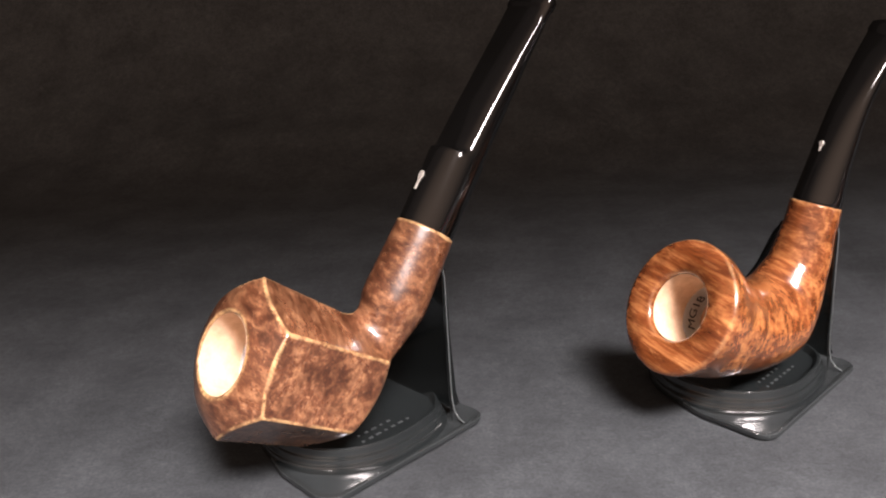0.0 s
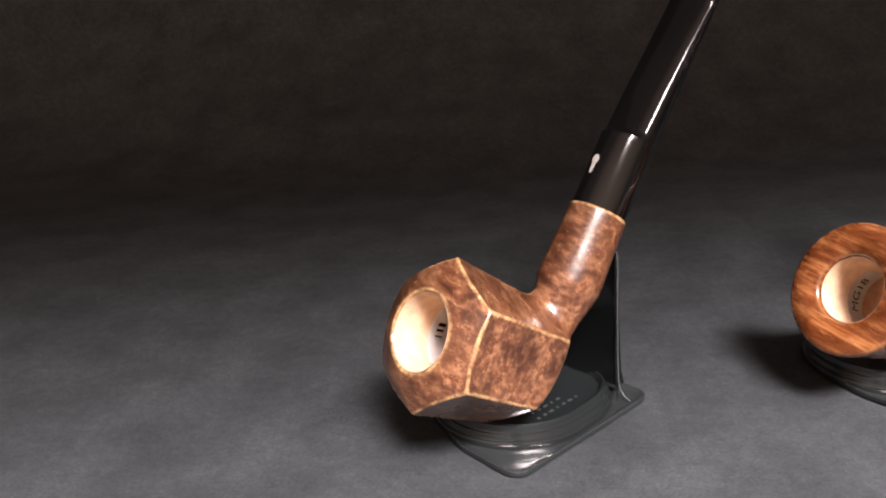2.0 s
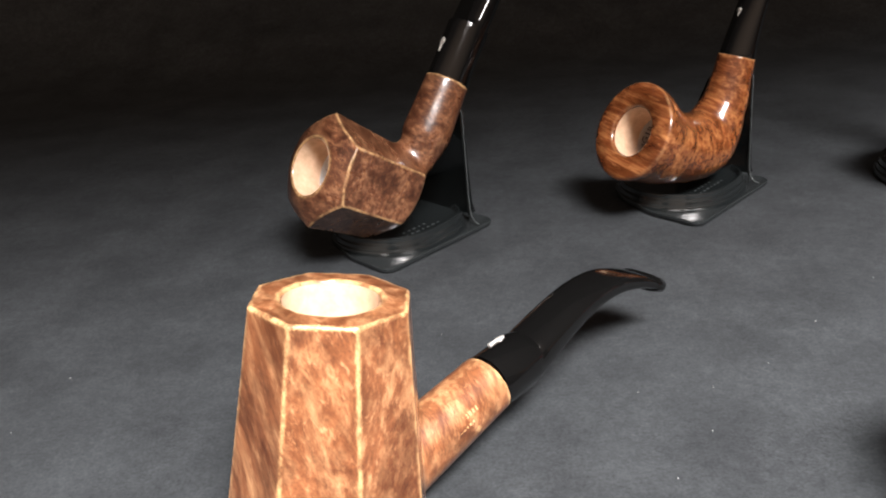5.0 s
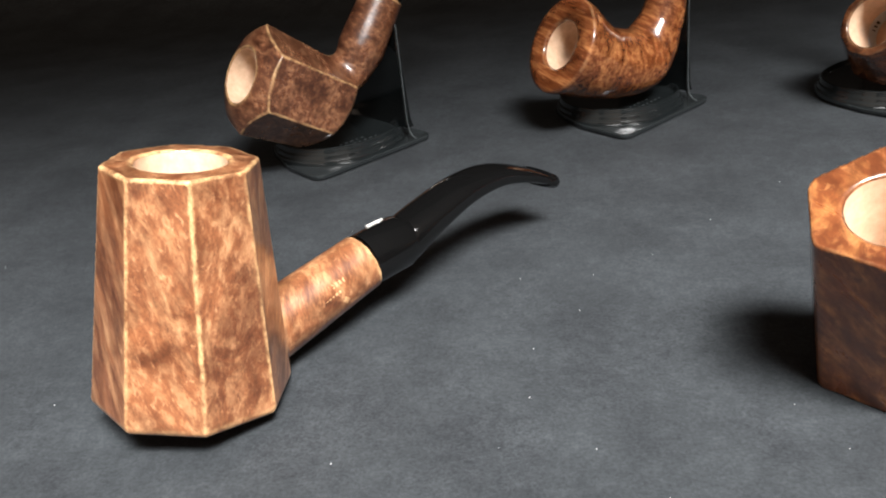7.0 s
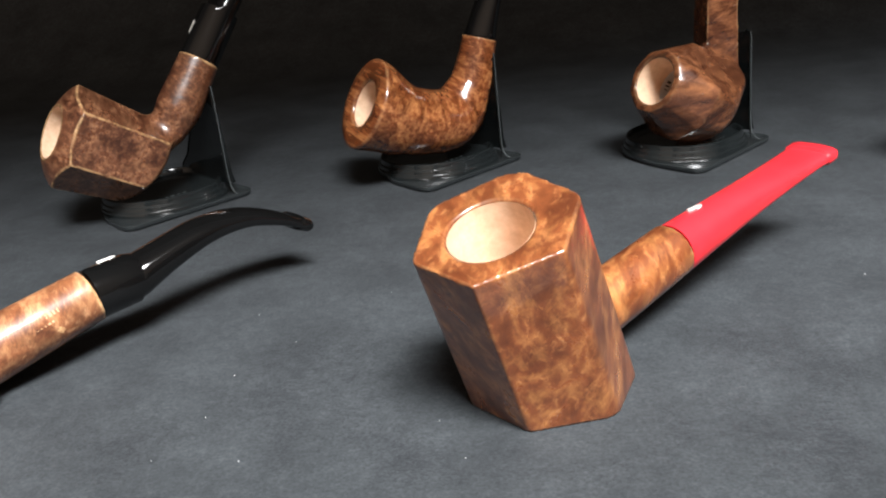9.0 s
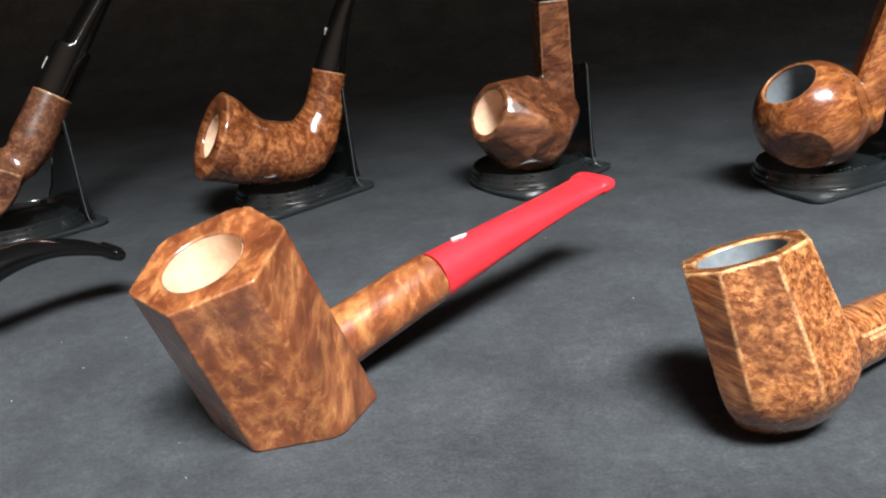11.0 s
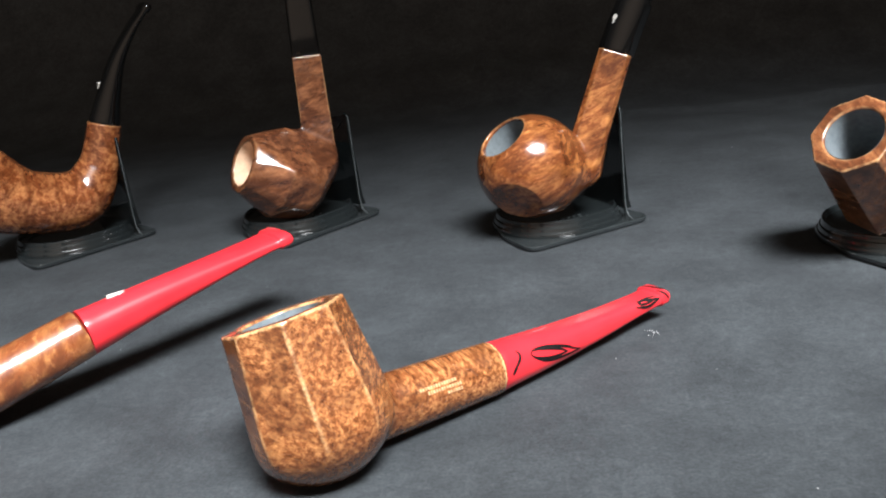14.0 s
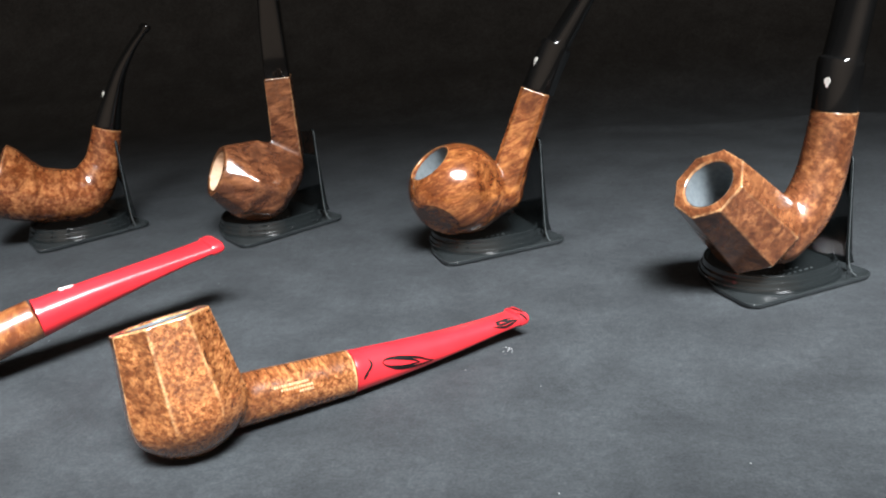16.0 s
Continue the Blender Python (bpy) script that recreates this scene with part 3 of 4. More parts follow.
# ---- stands ----
def stand(at, turn):
    """A pipe rest of smoky plastic: square foot, stepped tray, upright back plate at its +x side."""
    root = new("pipe_stand")
    # the foot: a moulded lip on two sides of the tray, falling from the tray to a rounded rim
    outer = []
    for cx, cy, r, a0, a1 in ((-24, -23, 5.5, 180, 270), (28, -23.5, 5, 270, 360)):
        outer += [(cx + r * math.cos(radians(a)), cy + r * math.sin(radians(a))) for a in np.linspace(a0, a1, 9)]
    outer += [(32.4, -12.0), (29.0, 4.0), (25.0, 14.0), (10.0, 22.0), (-10.0, 20.0), (-22.0, 12.0), (-26.5, 2.0), (-28.8, -6.0)]
    rings = []
    for f, z in ((0.97, 0.05), (0.99, 0.3), (1.0, 1.2), (0.998, 1.9), (0.985, 2.2), (0.965, 1.9), (0.94, 1.3), (0.90, 1.1), (0.80, 1.2)):
        rings.append([(x * f, y * f, z) for x, y in outer])
    part("foot_plate", loft(rings), SMOKE_FOOT_LIT, root, "thin smoky plastic foot, coloured in its lit grey")

    def tray_ring(r, z, straight):
        """A circle drawn out to a straight side where the back plate stands."""
        pts = []
        for k in range(72):
            a = 2 * math.pi * k / 72
            x, y = r * math.cos(a), r * math.sin(a)
            if x > 0:
                e = 0.62
                x = straight * abs(math.cos(a)) ** e
                y = math.copysign(r * abs(math.sin(a)) ** e, math.sin(a))
            pts.append((x, y, z))
        return pts

    steps = [(26.2, 1.0, 28.0), (26.2, 2.9, 28.0), (25.9, 3.4, 27.7), (25.4, 3.6, 27.2), (25.2, 4.0, 27.0), (25.2, 5.0, 27.0), (25.0, 5.4, 26.8), (24.5, 5.6, 26.4), (24.3, 6.0, 26.2),
             (24.3, 7.2, 26.2), (24.1, 7.9, 26.0), (23.7, 8.2, 25.8), (23.2, 8.1, 25.4), (22.8, 7.6, 25.2), (22.4, 6.0, 24.4), (20.6, 5.2, 22.0), (19.6, 5.0, 20.6), (2.0, 5.0, 2.0)]
    bm = loft([tray_ring(*s) for s in steps], True)
    part("tray", bm, SMOKE_TRAY_HALF_LIT, root)
    # the back plate, with a hollow in its top for the shank
    bm = bmesh.new()
    front, back = [], []
    shape = [(-21.4, 6), (-21.2, 12)]
    shape += [(-20.9 + 0.03 * k, 12 + 3.2 * k) for k in range(1, 12)]
    shape += [(-20.2, 50.0), (-18.6, 50.8)]
    shape += [(-18.6 + 17 * k / 8, 50.8 - 7 * math.sin(math.pi * k / 8) - 3 * k / 8) for k in range(1, 9)]
    shape += [(0.5, 44.5), (4, 36), (8, 26), (14, 15), (20, 10), (22, 6)]
    for y, z in shape:
        bend = 0.0024 * (21 - min(abs(y), 21)) ** 2
        flare = 2.2 * math.exp(-(z - 6) / 4.0)
        front.append(bm.verts.new(Vector((24.0 + bend, y, z)) * MM))
        back.append(bm.verts.new(Vector((25.2 + bend + flare, y, z)) * MM))
    bm.faces.new(front)
    bm.faces.new(back[::-1])
    for i in range(len(front)):
        j = (i + 1) % len(front)
        bm.faces.new((front[i], front[j], back[j], back[i]))
    bmesh.ops.triangulate(bm, faces=[f for f in bm.faces if len(f.verts) > 4])
    bmesh.ops.bevel(bm, geom=[e for e in bm.edges if e.calc_face_angle(0) > 1.0], offset=0.35 * MM, segments=2, affect="EDGES")
    plate = part("back_plate", bm, SMOKE_SHADED, root, smooth=False)
    # its cut edge, which runs out into the foot, paled to paint its glint
    run = [(-26.6, 1.9), (-24.4, 2.6), (-22.6, 4.6), (-21.8, 8), (-21.5, 14), (-21.1, 30), (-20.8, 48), (-20.2, 50.4)]
    rings = []
    for k, (y, z) in enumerate(run):
        a, b = run[max(k - 1, 0)], run[min(k + 1, len(run) - 1)]
        rings.append(section((24.6, y, z), (0, b[0] - a[0], b[1] - a[1] + 1e-4), 0.24, 0.24, 2, 12))
    part("edge_glint", loft(rings), EDGE_GLINT, plate, "polished edge of the plate, its glint put into the colour")
    bm = bmesh.new()
    for row, (y0, n) in enumerate(((-15.5, 7), (-12.2, 5))):
        for k in range(n):
            w = 0.8 + 0.5 * ((k * 7 + row * 3) % 3)
            x0 = -6 + 2.9 * k + row
            rings = [[(x0 + sx * w, y0 + sy * 0.8, z) for sx, sy in ((-.5, -.5), (.5, -.5), (.5, .5), (-.5, .5))] for z in (4.9, 5.15)]
            loft(rings, True, bm)
    part("embossed_mark", bm, EMBOSS, root, "raised unreadable lettering", False)
    root.matrix_world = pose(at[0] * MM, at[1] * MM, 0.0003, 0, 0, turn)
    return tagged(root, "smoky black plastic pipe stand with stepped tray and back plate", "pipe stand", "pipe stands")


first_stand = stand((-37.5, 243.0), 48)
for at, turn in (((85.5, 272.5), 48.5), ((199.5, 275.5), 50), ((323.5, 244.5), 32), ((450.0, 194.5), 33)):
    copy_thing(first_stand, pose(at[0] * MM, at[1] * MM, 0.0003, 0, 0, turn))


# ---- pipe with a hexagonal bowl and black saddle stem ----
def hexagonal_pipe():
    at, az = (-12, 252), 47
    L, V = into(at, az)
    root = pipe_thing(at, az, "dark walnut-stained hexagonal briar pipe with black saddle stem in its stand")
    fr = Frame(L((-61.6, 207.7, 44.2)), V((-0.655, -0.58, 0.485)))
    joint, heel = (1.5, 0, 61.2), (-18.2, 0, 34.8)
    along = np.subtract(joint, heel) / np.linalg.norm(np.subtract(joint, heel))
    spine = bent([heel + along * 0, heel + along * 16, np.array(joint) + along * 6], 6)

    def field(p):
        a, c, h = fr.coords(p)
        body = facets(a, c, h, (53, -6.5, -64.5, -124, 176, 115), 19.6, (0.12, 0.14, 0.04, 0.04, 0.14, 0.12))
        r = np.sqrt(a * a + c * c)
        body = np.maximum(body, (h + (r * r - 121) / 62) / 1.12)
        body = smooth_max(body, np.sqrt(a * a + (c - 5.0) ** 2 + (h + 17.5) ** 2) - 31.2, 1.6)
        shank = limb(p, spine, np.interp(np.linspace(0, 1, len(spine)), [0, 0.35, 1], [7.4, 9.9, 8.6]))
        shank = np.maximum(shank, cut_plane(p, joint, along))
        whole = smooth_min(body, shank, 6.0)
        return round_rim(whole, bore_cut(a, c, h, 11.0, 38))

    stummel(root, field, (-75, -27, 4), (16, 27, 76), WOOD_A, "mottled dark brown briar with pale rubbed edges")
    chamber(root, fr, 11.0, 38, BARE, "pale bare wood chamber")
    bowl_label(root, fr, 11.0, "", 120, 225, -13.0, -20.5, 175)
    j, k = np.array(joint), along

    def on(d, up=0.0):
        return tuple(j + k * d + np.array([-k[2], 0, k[0]]) * up)

    rows = [(*on(0.15), 8.4, 8.4, 2), (*on(1), 8.5, 8.5, 2), (*on(12), 8.5, 8.4, 2), (*on(22), 8.5, 8.3, 2.1), (*on(23.6), 8.5, 8.0, 2.2), (*on(24.2), 8.5, 5.6, 2.6),
            (*on(26, -0.3), 8.5, 5.2, 2.8), (*on(40, -1.0), 8.3, 4.5, 3), (*on(58, -2.0), 8.1, 3.4, 3), (*on(70, -2.8), 8.2, 2.6, 3), (*on(75, -3.1), 8.3, 2.3, 3), (*on(76, -3.2), 8.6, 3.1, 3), (*on(78.5, -3.4), 8.6, 3.0, 3), (*on(79.2, -3.4), 8.2, 2.0, 3)]
    stem(root, rows, EBONITE, "glossy black saddle mouthpiece")
    lg = L((-11.2, 255.9, 75.5))
    d = float(np.dot(lg - j, k))
    axis = np.array(on(d))
    out = (lg - axis) / np.linalg.norm(lg - axis)
    inlay(root, axis + out * 8.45, out, k, 3.4)


# ---- bent pipe with a flared bowl ----
def flared_pipe():
    at, az = (110, 281), 36
    L, V = into(at, az)
    root = pipe_thing(at, az, "glossy orange-brown bent briar pipe with flared rim in its stand")
    fr = Frame(L((60.8, 244.3, 39.2)), V((-0.75, -0.47, 0.46)))
    mouth = fr.place(0, 0, 0)
    low = fr.place(0, -1.2, -22)
    joint = np.array((1.5, 0, 57.0))
    spine = bent([mouth, low, (-18.5, 0, 23.6), (-6.6, 0, 35.5), (-1.2, 0, 49), (2.5, 0, 61)], 24)
    radii = np.interp(np.linspace(0, 5, len(spine)), [0, 0.4, 1, 2, 3, 4, 5], [20.5, 17.9, 15.2, 14.0, 9.8, 8.2, 7.8])
    tilt = np.array((0.32, 0, 0.95))

    def field(p):
        a, c, h = fr.coords(p)
        body = limb(p, spine, radii)
        r = np.sqrt(a * a + c * c)
        body = smooth_max(body, (h + 0.042 * (np.minimum(r, 21.0) - 14.8) ** 2) / 1.08, 1.0)
        body = np.maximum(body, cut_plane(p, joint, tilt))
        return round_rim(body, bore_cut(a, c, h, 10.1, 36))

    stummel(root, field, (-85, -23, 5), (14, 23, 66), WOOD_B, "polished orange briar with straight grain")
    chamber(root, fr, 10.1, 36, BARE, "pale bare wood chamber", 2.2)
    bowl_label(root, fr, 10.1, "MG18")
    rows = [(1.6, 0, 57.3, 7.5, 7.2, 2), (2.2, 0, 59, 7.6, 7.1, 2), (6.3, 0, 70, 7.0, 5.6, 2), (13.5, 0, 86, 6.4, 3.6, 2.3), (22.5, 0, 99, 6.4, 2.3, 2.6),
            (29.5, 0, 106.8, 6.8, 1.8, 2.8)]
    rows = glide(rows) + [(30.4, 0, 107.7, 7.2, 2.6, 2.8), (32.2, 0, 109.4, 7.2, 2.5, 2.8), (32.8, 0, 110.0, 6.8, 1.6, 2.8)]
    stem(root, rows, EBONITE, "glossy black bent mouthpiece")
    inlay(root, (2.8, 1.3, 75.5), (-0.93, 0.25, 0.28), (0.35, 0, 0.94), 1.9)


# ---- small faceted barrel pipe with a square shank ----
def barrel_pipe():
    at, az = (217, 281), 36
    L, V = into(at, az)
    root = pipe_thing(at, az, "reddish-brown faceted barrel briar pipe with square shank in its stand")
    fr = Frame(L((185.4, 252.4, 37.8)), V((-0.72, -0.53, 0.43)))

    def field(p):
        a, c, h = fr.coords(p)
        r = np.sqrt(a * a + c * c)
        normals = [26 + 40 * k for k in range(9)]
        front = np.maximum(facets(a, c, h, normals, 13.3, -0.46), (r - 13.8 + 0.46 * h) / 1.10)
        rear = np.maximum(facets(a, c, h, normals, 22.6, 0.10), (r - 23.3 - 0.10 * h) / 1.005)
        body = np.maximum(np.maximum(front, rear), h)
        body = smooth_max(body, np.sqrt(r * r + (h + 19) ** 2) - 23.8, 2.0)
        rump = np.linalg.norm(p - L((214.2, 268.8, 32.5)).astype(np.float32), axis=1) - 12.0
        shoulder = np.linalg.norm(p - L((209, 270.5, 33)).astype(np.float32), axis=1) - 14.5
        body = smooth_min(smooth_min(body, rump, 5.0), shoulder, 3.0)
        body = smooth_max(body, cut_plane(p, L((210, 272.2, 48.0)), V((0.56, -0.36, 0.75))), 1.2)
        x, y, z = p[:, 0], p[:, 1], p[:, 2]
        t = np.clip((z - 34) / 47, 0, 1)
        half = 7.5 - 0.9 * t
        u, v = (x + 1.4) * 0.930 - (y - 0.4) * 0.366, (x + 1.4) * 0.366 + (y - 0.4) * 0.930
        shank = np.maximum(np.maximum(np.abs(u), np.abs(v)) - half, np.maximum(30 - z, z - 80.8))
        shank = np.maximum(shank, cut_plane(p, L((225, 266.7, 33.5)), V((-0.6, 0, -0.8))))
        whole = smooth_min(body, shank, 2.2)
        return round_rim(whole, bore_cut(a, c, h, 10.3, 32))

    stummel(root, field, (-68, -26, 4), (16, 26, 84), WOOD_C, "high-gloss reddish-brown faceted briar")
    chamber(root, fr, 10.3, 32, BARE, "pale bare wood chamber")
    bowl_label(root, fr, 10.3, "", 125, 230, -15.0, -21.5, 178)
    rows = [(-1.4, 0.4, 80.95, 6.5, 6.5, 8), (-1.4, 0.4, 82, 6.6, 6.6, 8), (-1.4, 0.4, 92, 6.4, 6.4, 7), (-1.3, 0.4, 104, 6.1, 6.1, 6), (-0.8, 0.3, 120, 5.6, 5.6, 4),
            (-0.2, 0.2, 135, 5.2, 5.2, 3)]
    pts = [tuple(r) for r in rows]
    stem(root, pts, EBONITE, "glossy black square mouthpiece", roll=-21.5)


# ---- ball pipe ----
def ball_pipe():
    at, az = (354, 243), 25
    L, V = into(at, az)
    root = pipe_thing(at, az, "golden-brown ball-shaped briar pipe with octagonal shank in its stand")
    fr = Frame(L((305.9, 222.2, 45.3)), V((-0.55, -0.32, 0.77)))
    centre = fr.place(0, 0, -18.2)
    joint, base = np.array((1.0, 0, 72.8)), np.array((-17.5, 0, 29.0))
    along = (joint - base) / np.linalg.norm(joint - base)
    side = np.array((0, 1.0, 0))
    up = np.cross(along, side)
    chip = L((310.5, 214.5, 21.5))
    chip_out = (chip - centre) / np.linalg.norm(chip - centre)

    def field(p):
        a, c, h = fr.coords(p)
        q = p - centre.astype(np.float32)
        body = np.linalg.norm(q * np.array((0.97, 1.0, 1.02), np.float32), axis=1) - 22.0
        body = np.maximum(body, q @ chip_out.astype(np.float32) - 19.4)
        body = np.maximum(body, q @ np.array((-0.2, 0.75, -0.63), np.float32) - 19.4)
        body = np.maximum(body, q @ V((0.84, -0.41, 0.36)).astype(np.float32) - 20.2)
        r = p - base.astype(np.float32)
        u, v, w = r @ side.astype(np.float32), r @ up.astype(np.float32) - 0.7, r @ along.astype(np.float32)
        shank = facets(u, v, w, [17 + 45 * k for k in range(8)], (9.2, 7.6) * 4, -0.016)
        shank = np.maximum(smooth_max(shank, -w - 1, 4.0), cut_plane(p, joint, along))
        heel = limb(p, [(-12.5, 0, 42), (-18.5, 0, 27), (-33, 0, 26)], [7.4, 9.2, 15.5])
        whole = smooth_min(smooth_min(body, heel, 2.0), shank, 0.5)
        return round_rim(whole, bore_cut(a, c, h, 10.2, 34))

    stummel(root, field, (-78, -26, 4), (14, 26, 82), WOOD_D, "high-gloss golden briar with flat chips cut from the ball")
    chamber(root, fr, 10.2, 34, COATED, "dark grey coated chamber")

    def on(d):
        return tuple(joint + along * d)

    rows = [(*on(0.15), 7.4, 7.4, 2.2), (*on(1), 7.5, 7.5, 2.2), (5.2, 0, 81.5, 7.5, 7.5, 2.1), (10.6, 0, 91.6, 7.4, 7.4, 2.1), (11.4, 0, 92.8, 7.3, 7.0, 2.2), (11.7, 0, 93.3, 7.2, 5.0, 2.6),
            (13, 0, 95, 7.1, 4.7, 2.8), (25, 0, 112, 6.7, 3.6, 3), (38, 0, 129, 7.0, 2.6, 3), (41, 0, 132.5, 7.2, 2.6, 3)]
    stem(root, rows, EBONITE, "glossy black saddle mouthpiece")
    out = V((-0.75, -0.62, 0.2)) - along * np.dot(V((-0.75, -0.62, 0.2)), along)
    out /= np.linalg.norm(out)
    inlay(root, np.array((6.6, 0, 84.0)) + out * 7.5, out, along, 2.8)


# ---- octagonal bent pipe ----
def octagonal_pipe():
    at, az = (474, 191), 30
    L, V = into(at, az)
    root = pipe_thing(at, az, "mid-brown octagonal bent briar pipe with dark chamber in its stand")
    fr = Frame(L((424.1, 162.5, 49.5)), V((-0.55, -0.47, 0.69)))
    joint = np.array((-0.7, 0, 69.5))
    spine = bent([(-24, 0, 22), (-13, 0, 30), (-6, 0, 42), (-2.2, 0, 57), (0.6, 0, 74)], 6)
    tilt = np.array((0.14, 0, 0.99))

    def field(p):
        a, c, h = fr.coords(p)
        body = facets(a, c, h, [1 + 45 * k for k in range(8)], 14.1, -0.09)
        body = np.maximum(body, h)
        under = facets(a, c, h, [1 + 45 * k for k in range(8)], 47.0, 0.78)
        body = np.maximum(np.maximum(body, under), -h - 44)
        shank = limb(p, spine, np.interp(np.linspace(0, 1, len(spine)), [0, 0.5, 1], [10.8, 9.6, 8.6]))
        shank = np.maximum(shank, cut_plane(p, joint, tilt))
        whole = smooth_min(body, shank, 2.0)
        return round_rim(whole, bore_cut(a, c, h, 9.9, 36))

    stummel(root, field, (-78, -26, 5), (16, 26, 80), WOOD_E, "satin mid-brown birdseye briar with pale rubbed edges")
    chamber(root, fr, 9.9, 36, COATED, "dark grey coated chamber")
    rows = [(-0.65, 0, 69.7, 8.5, 8.5, 2), (-0.4, 0, 71, 8.6, 8.6, 2), (1.4, 0, 87, 8.7, 8.6, 2.1), (1.7, 0, 88.6, 8.5, 8.2, 2.1), (1.9, 0, 89.2, 8.3, 6.2, 2.2), (3.0, 0, 93, 8.2, 5.9, 2.4),
            (7.0, 0, 111, 8.0, 5.2, 2.6), (15, 0, 130, 7.6, 3.4, 2.8), (25, 0, 145, 7.8, 2.4, 3)]
    stem(root, rows, EBONITE, "glossy black bent mouthpiece")
    lg = L((467.9, 183.1, 80.7))
    axis = np.array((0.8, 0, 80.7))
    out = (lg - axis) / np.linalg.norm(lg - axis)
    inlay(root, axis + out * 8.65, out, (0.1, 0, 1), 3.4)


# ---- tall eight-sided pipe with a bent black stem ----
def tall_pipe():
    at, az = (-29.2, 62), 48
    L, V = into(at, az)
    root = pipe_thing(at, az, "tall eight-sided pale briar pipe with bent black stem on paper")
    fr = Frame(L((-29.2, 62.2, 64.0)), V((0.11, 0.13, 0.985)))
    joint, base = np.array((46.5, 0, 18.6)), np.array((6, 0, 10.5))
    along = (joint - base) / np.linalg.norm(joint - base)
    normals = [45 * k for k in range(8)]

    def field(p):
        a, c, h = fr.coords(p)
        body = facets(a, c, h, normals, 16.6, -0.103)
        under = facets(a, c, h, normals, 180.0, 2.65)
        body = np.maximum(smooth_max(body, under, 2.0), np.maximum(h + 0.05 * (np.sqrt(a * a + c * c) - 11), -p[:, 2] + 0.1))
        shank = limb(p, [base, joint + along * 5], [9.4, 8.0])
        shank = np.maximum(shank, cut_plane(p, joint, along))
        whole = smooth_min(body, shank, 1.0)
        return round_rim(whole, bore_cut(a, c, h, 10.7, 46))

    stummel(root, field, (-46, -32, -1), (50, 32, 74), WOOD_F, "pale brown flame-grained briar with light rubbed edges")
    chamber(root, fr, 10.7, 46, BARE, "pale bare wood chamber")
    out = np.array((0, -0.85, 0.5))
    stamp(root, base + along * 18 + out * 8.72, along, out, [(0, 10), (1, 7)], 1.2)
    rows = [(46.7, 0, 18.6, 7.8, 7.8, 2), (48, 0, 18.7, 7.9, 7.9, 2), (59.5, 0, 19.6, 7.9, 7.8, 2.1), (60.6, 0, 19.6, 7.8, 7.2, 2.2), (61.2, 0, 19.3, 7.6, 5.8, 2.3)]
    rows += glide([(63, 0, 20.4, 7.5, 5.9, 2.4), (73, 0, 23.7, 7.2, 4.8, 2.6), (86, 0, 26.9, 6.9, 3.8, 2.8), (99, 0, 27.0, 6.9, 2.9, 3), (111, 0, 23.6, 7.0, 2.3, 3), (118.6, 0, 20.0, 7.2, 1.9, 3)], 5)
    rows += [(119.2, 0, 19.7, 7.6, 2.7, 3), (121.8, 0, 18.3, 7.6, 2.6, 3), (122.6, 0, 17.9, 7.2, 1.8, 3)]
    stem(root, rows, EBONITE, "glossy black bent mouthpiece")
    lg = L((5.0, 105.3, 26.3))
    axis = np.array((lg[0], 0, 19.4))
    out = (lg - axis) / np.linalg.norm(lg - axis)
    inlay(root, axis + out * (skin_out(7.9, 7.85, 2.0, out[1], out[2]) + 0.1), out, (1, 0, 0), 3.4)


# ---- hexagonal poker with a red stem ----
def poker_pipe():
    at, az = (171, 103), 43
    L, V = into(at, az)
    root = pipe_thing(at, az, "leaning six-sided amber briar pipe with plain red stem on paper")
    fr = Frame(L((126.8, 49.6, 50.3)), V((-0.198, -0.306, 0.931)))
    joint, base = np.array((2.2, 0, 20.4)), np.array((-38, 0, 11.5))
    along = (joint - base) / np.linalg.norm(joint - base)
    normals = (-28, 32, 90, 157, 217, 276)

    def field(p):
        a, c, h = fr.coords(p)
        body = facets(a, c, h, normals, [16.5, 18.0, 18.0, 18.0, 18.2, 17.1], [-0.042, -0.02, 0.0, 0.0, -0.01, -0.03])
        r = np.sqrt(a * a + c * c)
        body = smooth_max(body, r - 19.9 + 0.02 * h, 0.6)
        body = np.maximum(body, np.maximum(h, -p[:, 2] + 0.1))
        shank = limb(p, [base, joint + along * 5], [8.8, 7.8])
        shank = np.maximum(shank, cut_plane(p, joint, along))
        whole = smooth_min(body, shank, 0.8)
        return round_rim(whole, bore_cut(a + 0.8, c + 1.1, h, 10.4, 38))

    stummel(root, field, (-96, -32, -1), (8, 32, 66), WOOD_G, "amber briar with cloudy grain, bright on its top")
    chamber(root, Frame(fr.place(-0.8, -1.1, 0), fr.w), 10.4, 38, BARE, "pale bare wood chamber")
    rows = [(2.35, 0, 20.3, 7.6, 7.6, 2), (3.4, 0, 20.4, 7.6, 7.5, 2.1)]
    rows += glide([(5, 0.1, 20.6, 7.5, 7.2, 2.2), (24, 0.7, 23.7, 6.9, 5.8, 2.4), (44, 1.4, 26.7, 6.7, 4.1, 2.8), (62, 2.0, 29.3, 7.2, 2.7, 3), (71.5, 2.3, 30.6, 7.7, 2.2, 3)], 5)
    rows += [(72.2, 2.3, 30.7, 8.1, 3.0, 3), (75.6, 2.4, 31.2, 8.2, 2.9, 3), (76.8, 2.5, 31.4, 7.8, 2.1, 3)]
    stem(root, rows, RED, "glossy plain red mouthpiece")
    lg = L((181.0, 115.3, 27.3))
    axis = np.array((lg[0], 0.6, 22.3))
    out = (lg - axis) / np.linalg.norm(lg - axis)
    inlay(root, axis + out * (skin_out(7.35, 6.6, 2.3, out[1], out[2]) + 0.1), out, (1, 0, 0.15), 3.3)


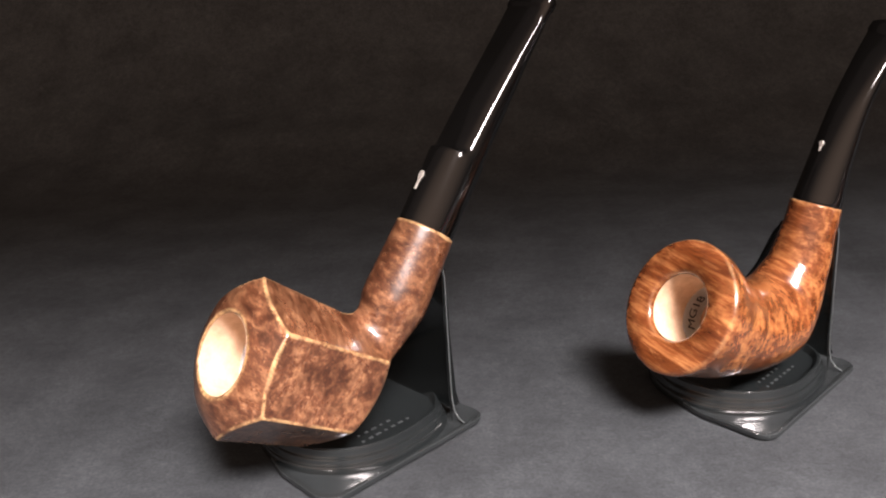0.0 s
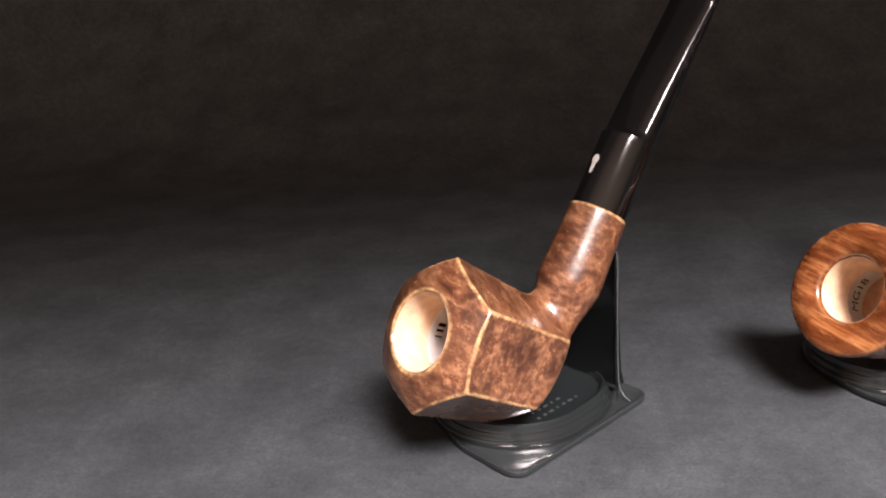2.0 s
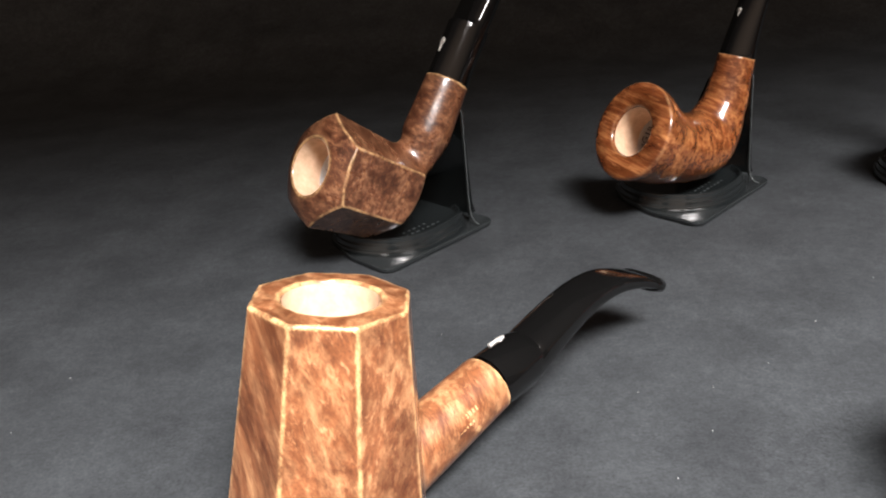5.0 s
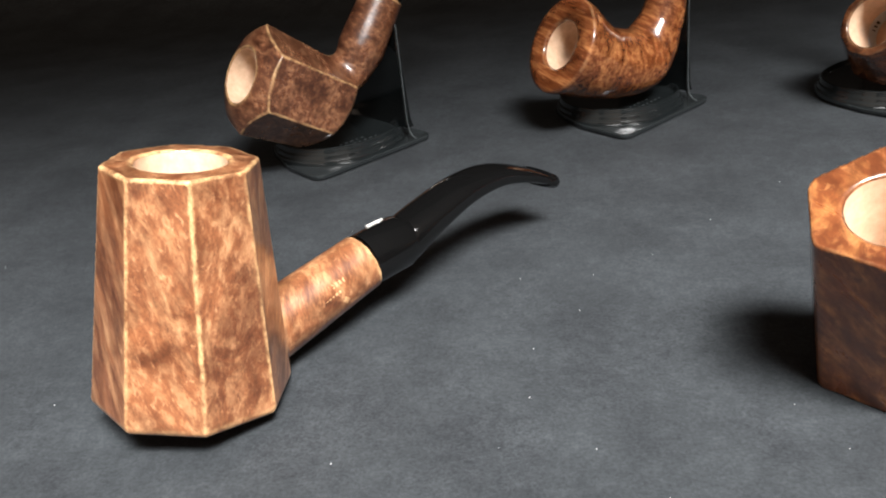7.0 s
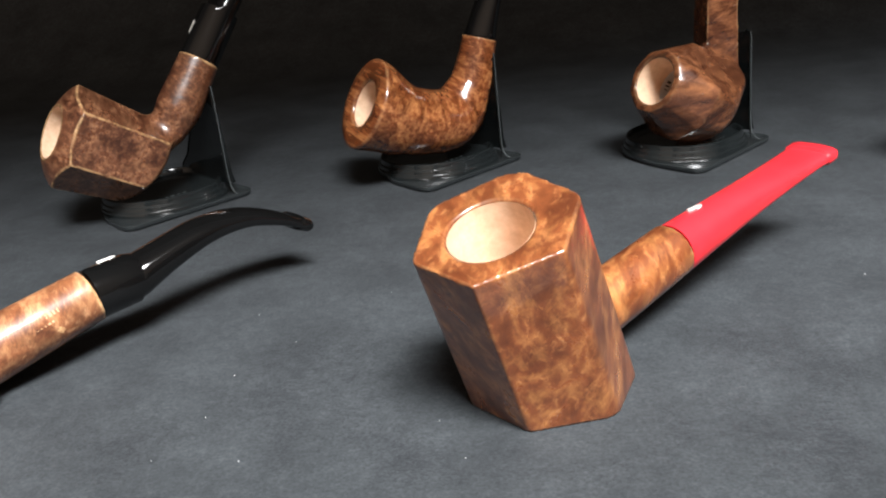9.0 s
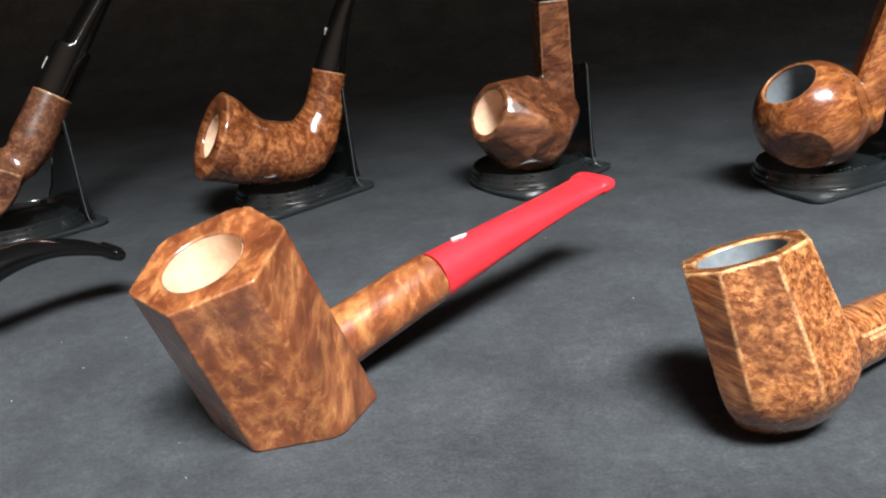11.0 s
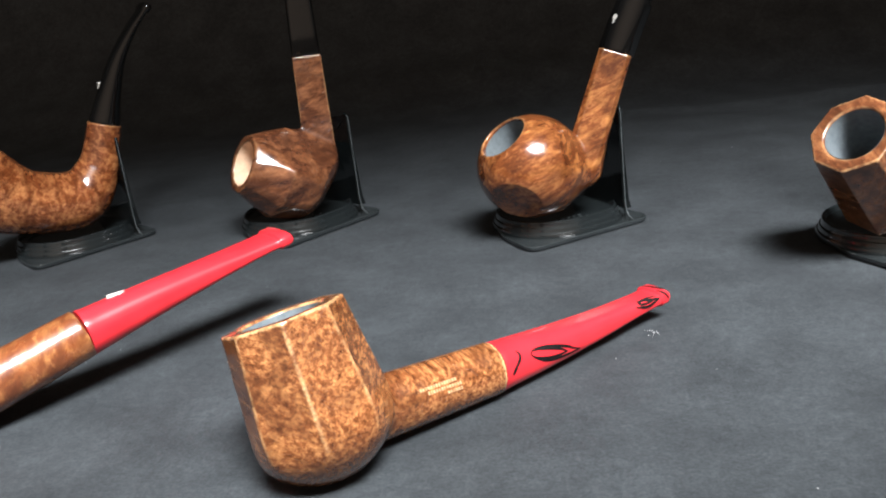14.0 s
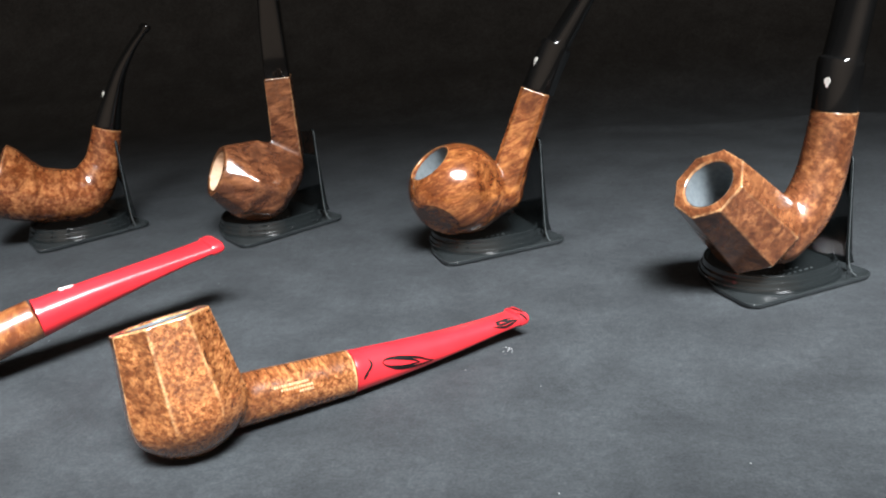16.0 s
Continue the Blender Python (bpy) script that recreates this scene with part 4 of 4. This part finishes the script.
def veined(root, rows, lines):
    """Black veins that lie in the skin of a stem: narrow ribbons along (place along x, angle) lines."""
    xs = [r[0] for r in rows]

    def skin(x, angle, lift):
        y, z, hw, hh, power = (float(np.interp(x, xs, [r[k] for r in rows])) for k in (1, 2, 3, 4, 5))
        ca, sa, e = math.cos(radians(angle)), math.sin(radians(angle)), 2 / power
        return Vector((x, y + math.copysign(abs(ca) ** e, ca) * (hw + lift), z + math.copysign(abs(sa) ** e, sa) * (hh + lift)))

    for line in lines:
        pts = [skin(x, a, 0.06) for x, a in line]
        out = [(skin(x, a, 1.0) - skin(x, a, 0.0)).normalized() for x, a in line]
        bm = bmesh.new()
        rings = []
        for i, p in enumerate(pts):
            t = (pts[min(i + 1, len(pts) - 1)] - pts[max(i - 1, 0)]).normalized()
            v = t.cross(out[i]).normalized()
            w = 0.18 + 0.32 * math.sin(math.pi * (i + 0.5) / len(pts))
            rings.append([p + v * w + out[i] * 0.04, p + v * w - out[i] * 0.5, p - v * w - out[i] * 0.5, p - v * w + out[i] * 0.04])
        part("black_vein", loft(rings, True, bm), INK, root, "black vein in the red acrylic")


# ---- octagonal billiard with a marbled red stem ----
def billiard_pipe():
    at, az = (301.5, 88), 39
    L, V = into(at, az)
    root = pipe_thing(at, az, "speckled golden eight-sided briar pipe with black-veined red stem on paper")
    fr = Frame(L((251.0, 56.6, 41.2)), V((-0.245, 0.20, 0.945)))
    joint, base = np.array((-2.0, 0, 8.2)), np.array((-50, 0, 10.8))
    along = (joint - base) / np.linalg.norm(joint - base)
    normals = [45 * k for k in range(8)]

    def field(p):
        a, c, h = fr.coords(p)
        body = facets(a, c, h, normals, [14.9] * 5 + [13.6] + [14.9] * 2, [-0.115] * 5 + [0.0] + [-0.115] * 2)
        ball = np.sqrt((a * a + c * c) * 1.26 + (h + 19.6) ** 2) - 24.4
        body = smooth_max(body, np.where(h < -19.6, ball, np.sqrt((a * a + c * c) * 1.26) - 24.4), 3.0)
        body = np.maximum(np.maximum(body, h), -p[:, 2] + 0.1)
        shank = limb(p, [base, joint + along * 5], [8.8, 7.6])
        shank = np.maximum(shank, cut_plane(p, joint, along))
        whole = smooth_min(body, shank, 2.0)
        return round_rim(whole, bore_cut(a, c, h, 10.5, 34))

    stummel(root, field, (-88, -26, -1), (6, 26, 52), WOOD_H, "speckled golden-brown birdseye briar")
    chamber(root, fr, 10.5, 34, COATED, "grey coated chamber")
    out = np.array((0, -0.83, 0.55))
    stamp(root, base + along * 19 + out * 8.36, along, out, [(0, 15), (3, 13), (9, 6)], 0.85)
    rows = [(-1.85, 0, 8.4, 7.2, 7.3, 2), (-1, 0, 8.3, 7.3, 7.3, 2.1)]
    rows += glide([(1, 0.1, 8.2, 7.1, 7.0, 2.2), (20, 1.0, 7.4, 6.2, 5.6, 2.4), (40, 2.0, 7.1, 5.3, 4.0, 2.8), (58, 3.0, 7.4, 4.8, 2.7, 3), (66.2, 3.4, 7.7, 5.0, 2.2, 3)], 5)
    rows += [(66.8, 3.5, 7.8, 5.5, 2.9, 3), (69.6, 3.6, 7.9, 5.5, 2.8, 3), (70.6, 3.6, 8.0, 5.1, 2.0, 3)]
    stem(root, rows, RED, "red mouthpiece with black veins")
    leaf = []
    for size in (1.0, 0.72):
        for side in (1, -1):
            spots = [(8.2 + 20.0 * size * t, side * 21 * size * math.sqrt(t) * (1 - t) * 2.2) for t in np.linspace(0.0, 1.0, 24)]
            leaf.append([(x, 155 + 2.1 * (x - 8.2) + lift) for x, lift in spots])
    veined(root, rows, leaf + [
        [(0.6 + 3.6 * math.sin(2.2 * t), 178 - 44 * t) for t in np.linspace(0, 1, 16)],
        [(0.2 + 2.0 * t, 184 - 12 * t) for t in np.linspace(0, 1, 8)],
        [(55 + 11 * t, 152 + 26 * math.sin(3 * t)) for t in np.linspace(0, 1, 18)],
        [(57 + 9 * t, 118 + 40 * t) for t in np.linspace(0, 1, 14)],
        [(61 + 4 * math.cos(a), 138 + 18 * math.sin(a)) for a in np.linspace(0.4, 5.9, 26)],
        [(67 + 2.5 * t, 60 + 60 * t) for t in np.linspace(0, 1, 10)],
        [(67 + 2.5 * t, 110 + 70 * t) for t in np.linspace(0, 1, 10)]])


hexagonal_pipe()
flared_pipe()
barrel_pipe()
ball_pipe()
octagonal_pipe()
tall_pipe()
poker_pipe()
billiard_pipe()


# ---- dust on the paper ----
def dust():
    bm = bmesh.new()
    rng = random.Random(4)
    spots = [(-216, 336), (-14, 156), (-140, 109), (45, 117), (67, 351), (3, 32), (77, 20), (63, 36), (117, 35), (67, 118), (48, 56), (86, 130), (135, 83), (41, 37)]
    spots += [(rng.uniform(-260, 520), rng.uniform(15, 420)) for _ in range(30)]
    # a crumb of lint beside the veined stem
    spots += [(350 + rng.gauss(0, 1.0), 121.5 + rng.gauss(0, 1.4)) for _ in range(14)]
    for x, y in spots:
        r = rng.uniform(0.06, 0.17)
        m = pose(x * MM, y * MM, 0.1 * MM, 0, 0, rng.uniform(0, 180)) @ Matrix.Diagonal((r * 1.6 * MM, r * MM, 0.15 * MM, 1))
        bmesh.ops.create_icosphere(bm, subdivisions=1, radius=1.0, matrix=m)
    tagged(part("dust_specks", bm, DUST, None), "white dust specks scattered on the black paper", "dust", kind="stuff")


dust()
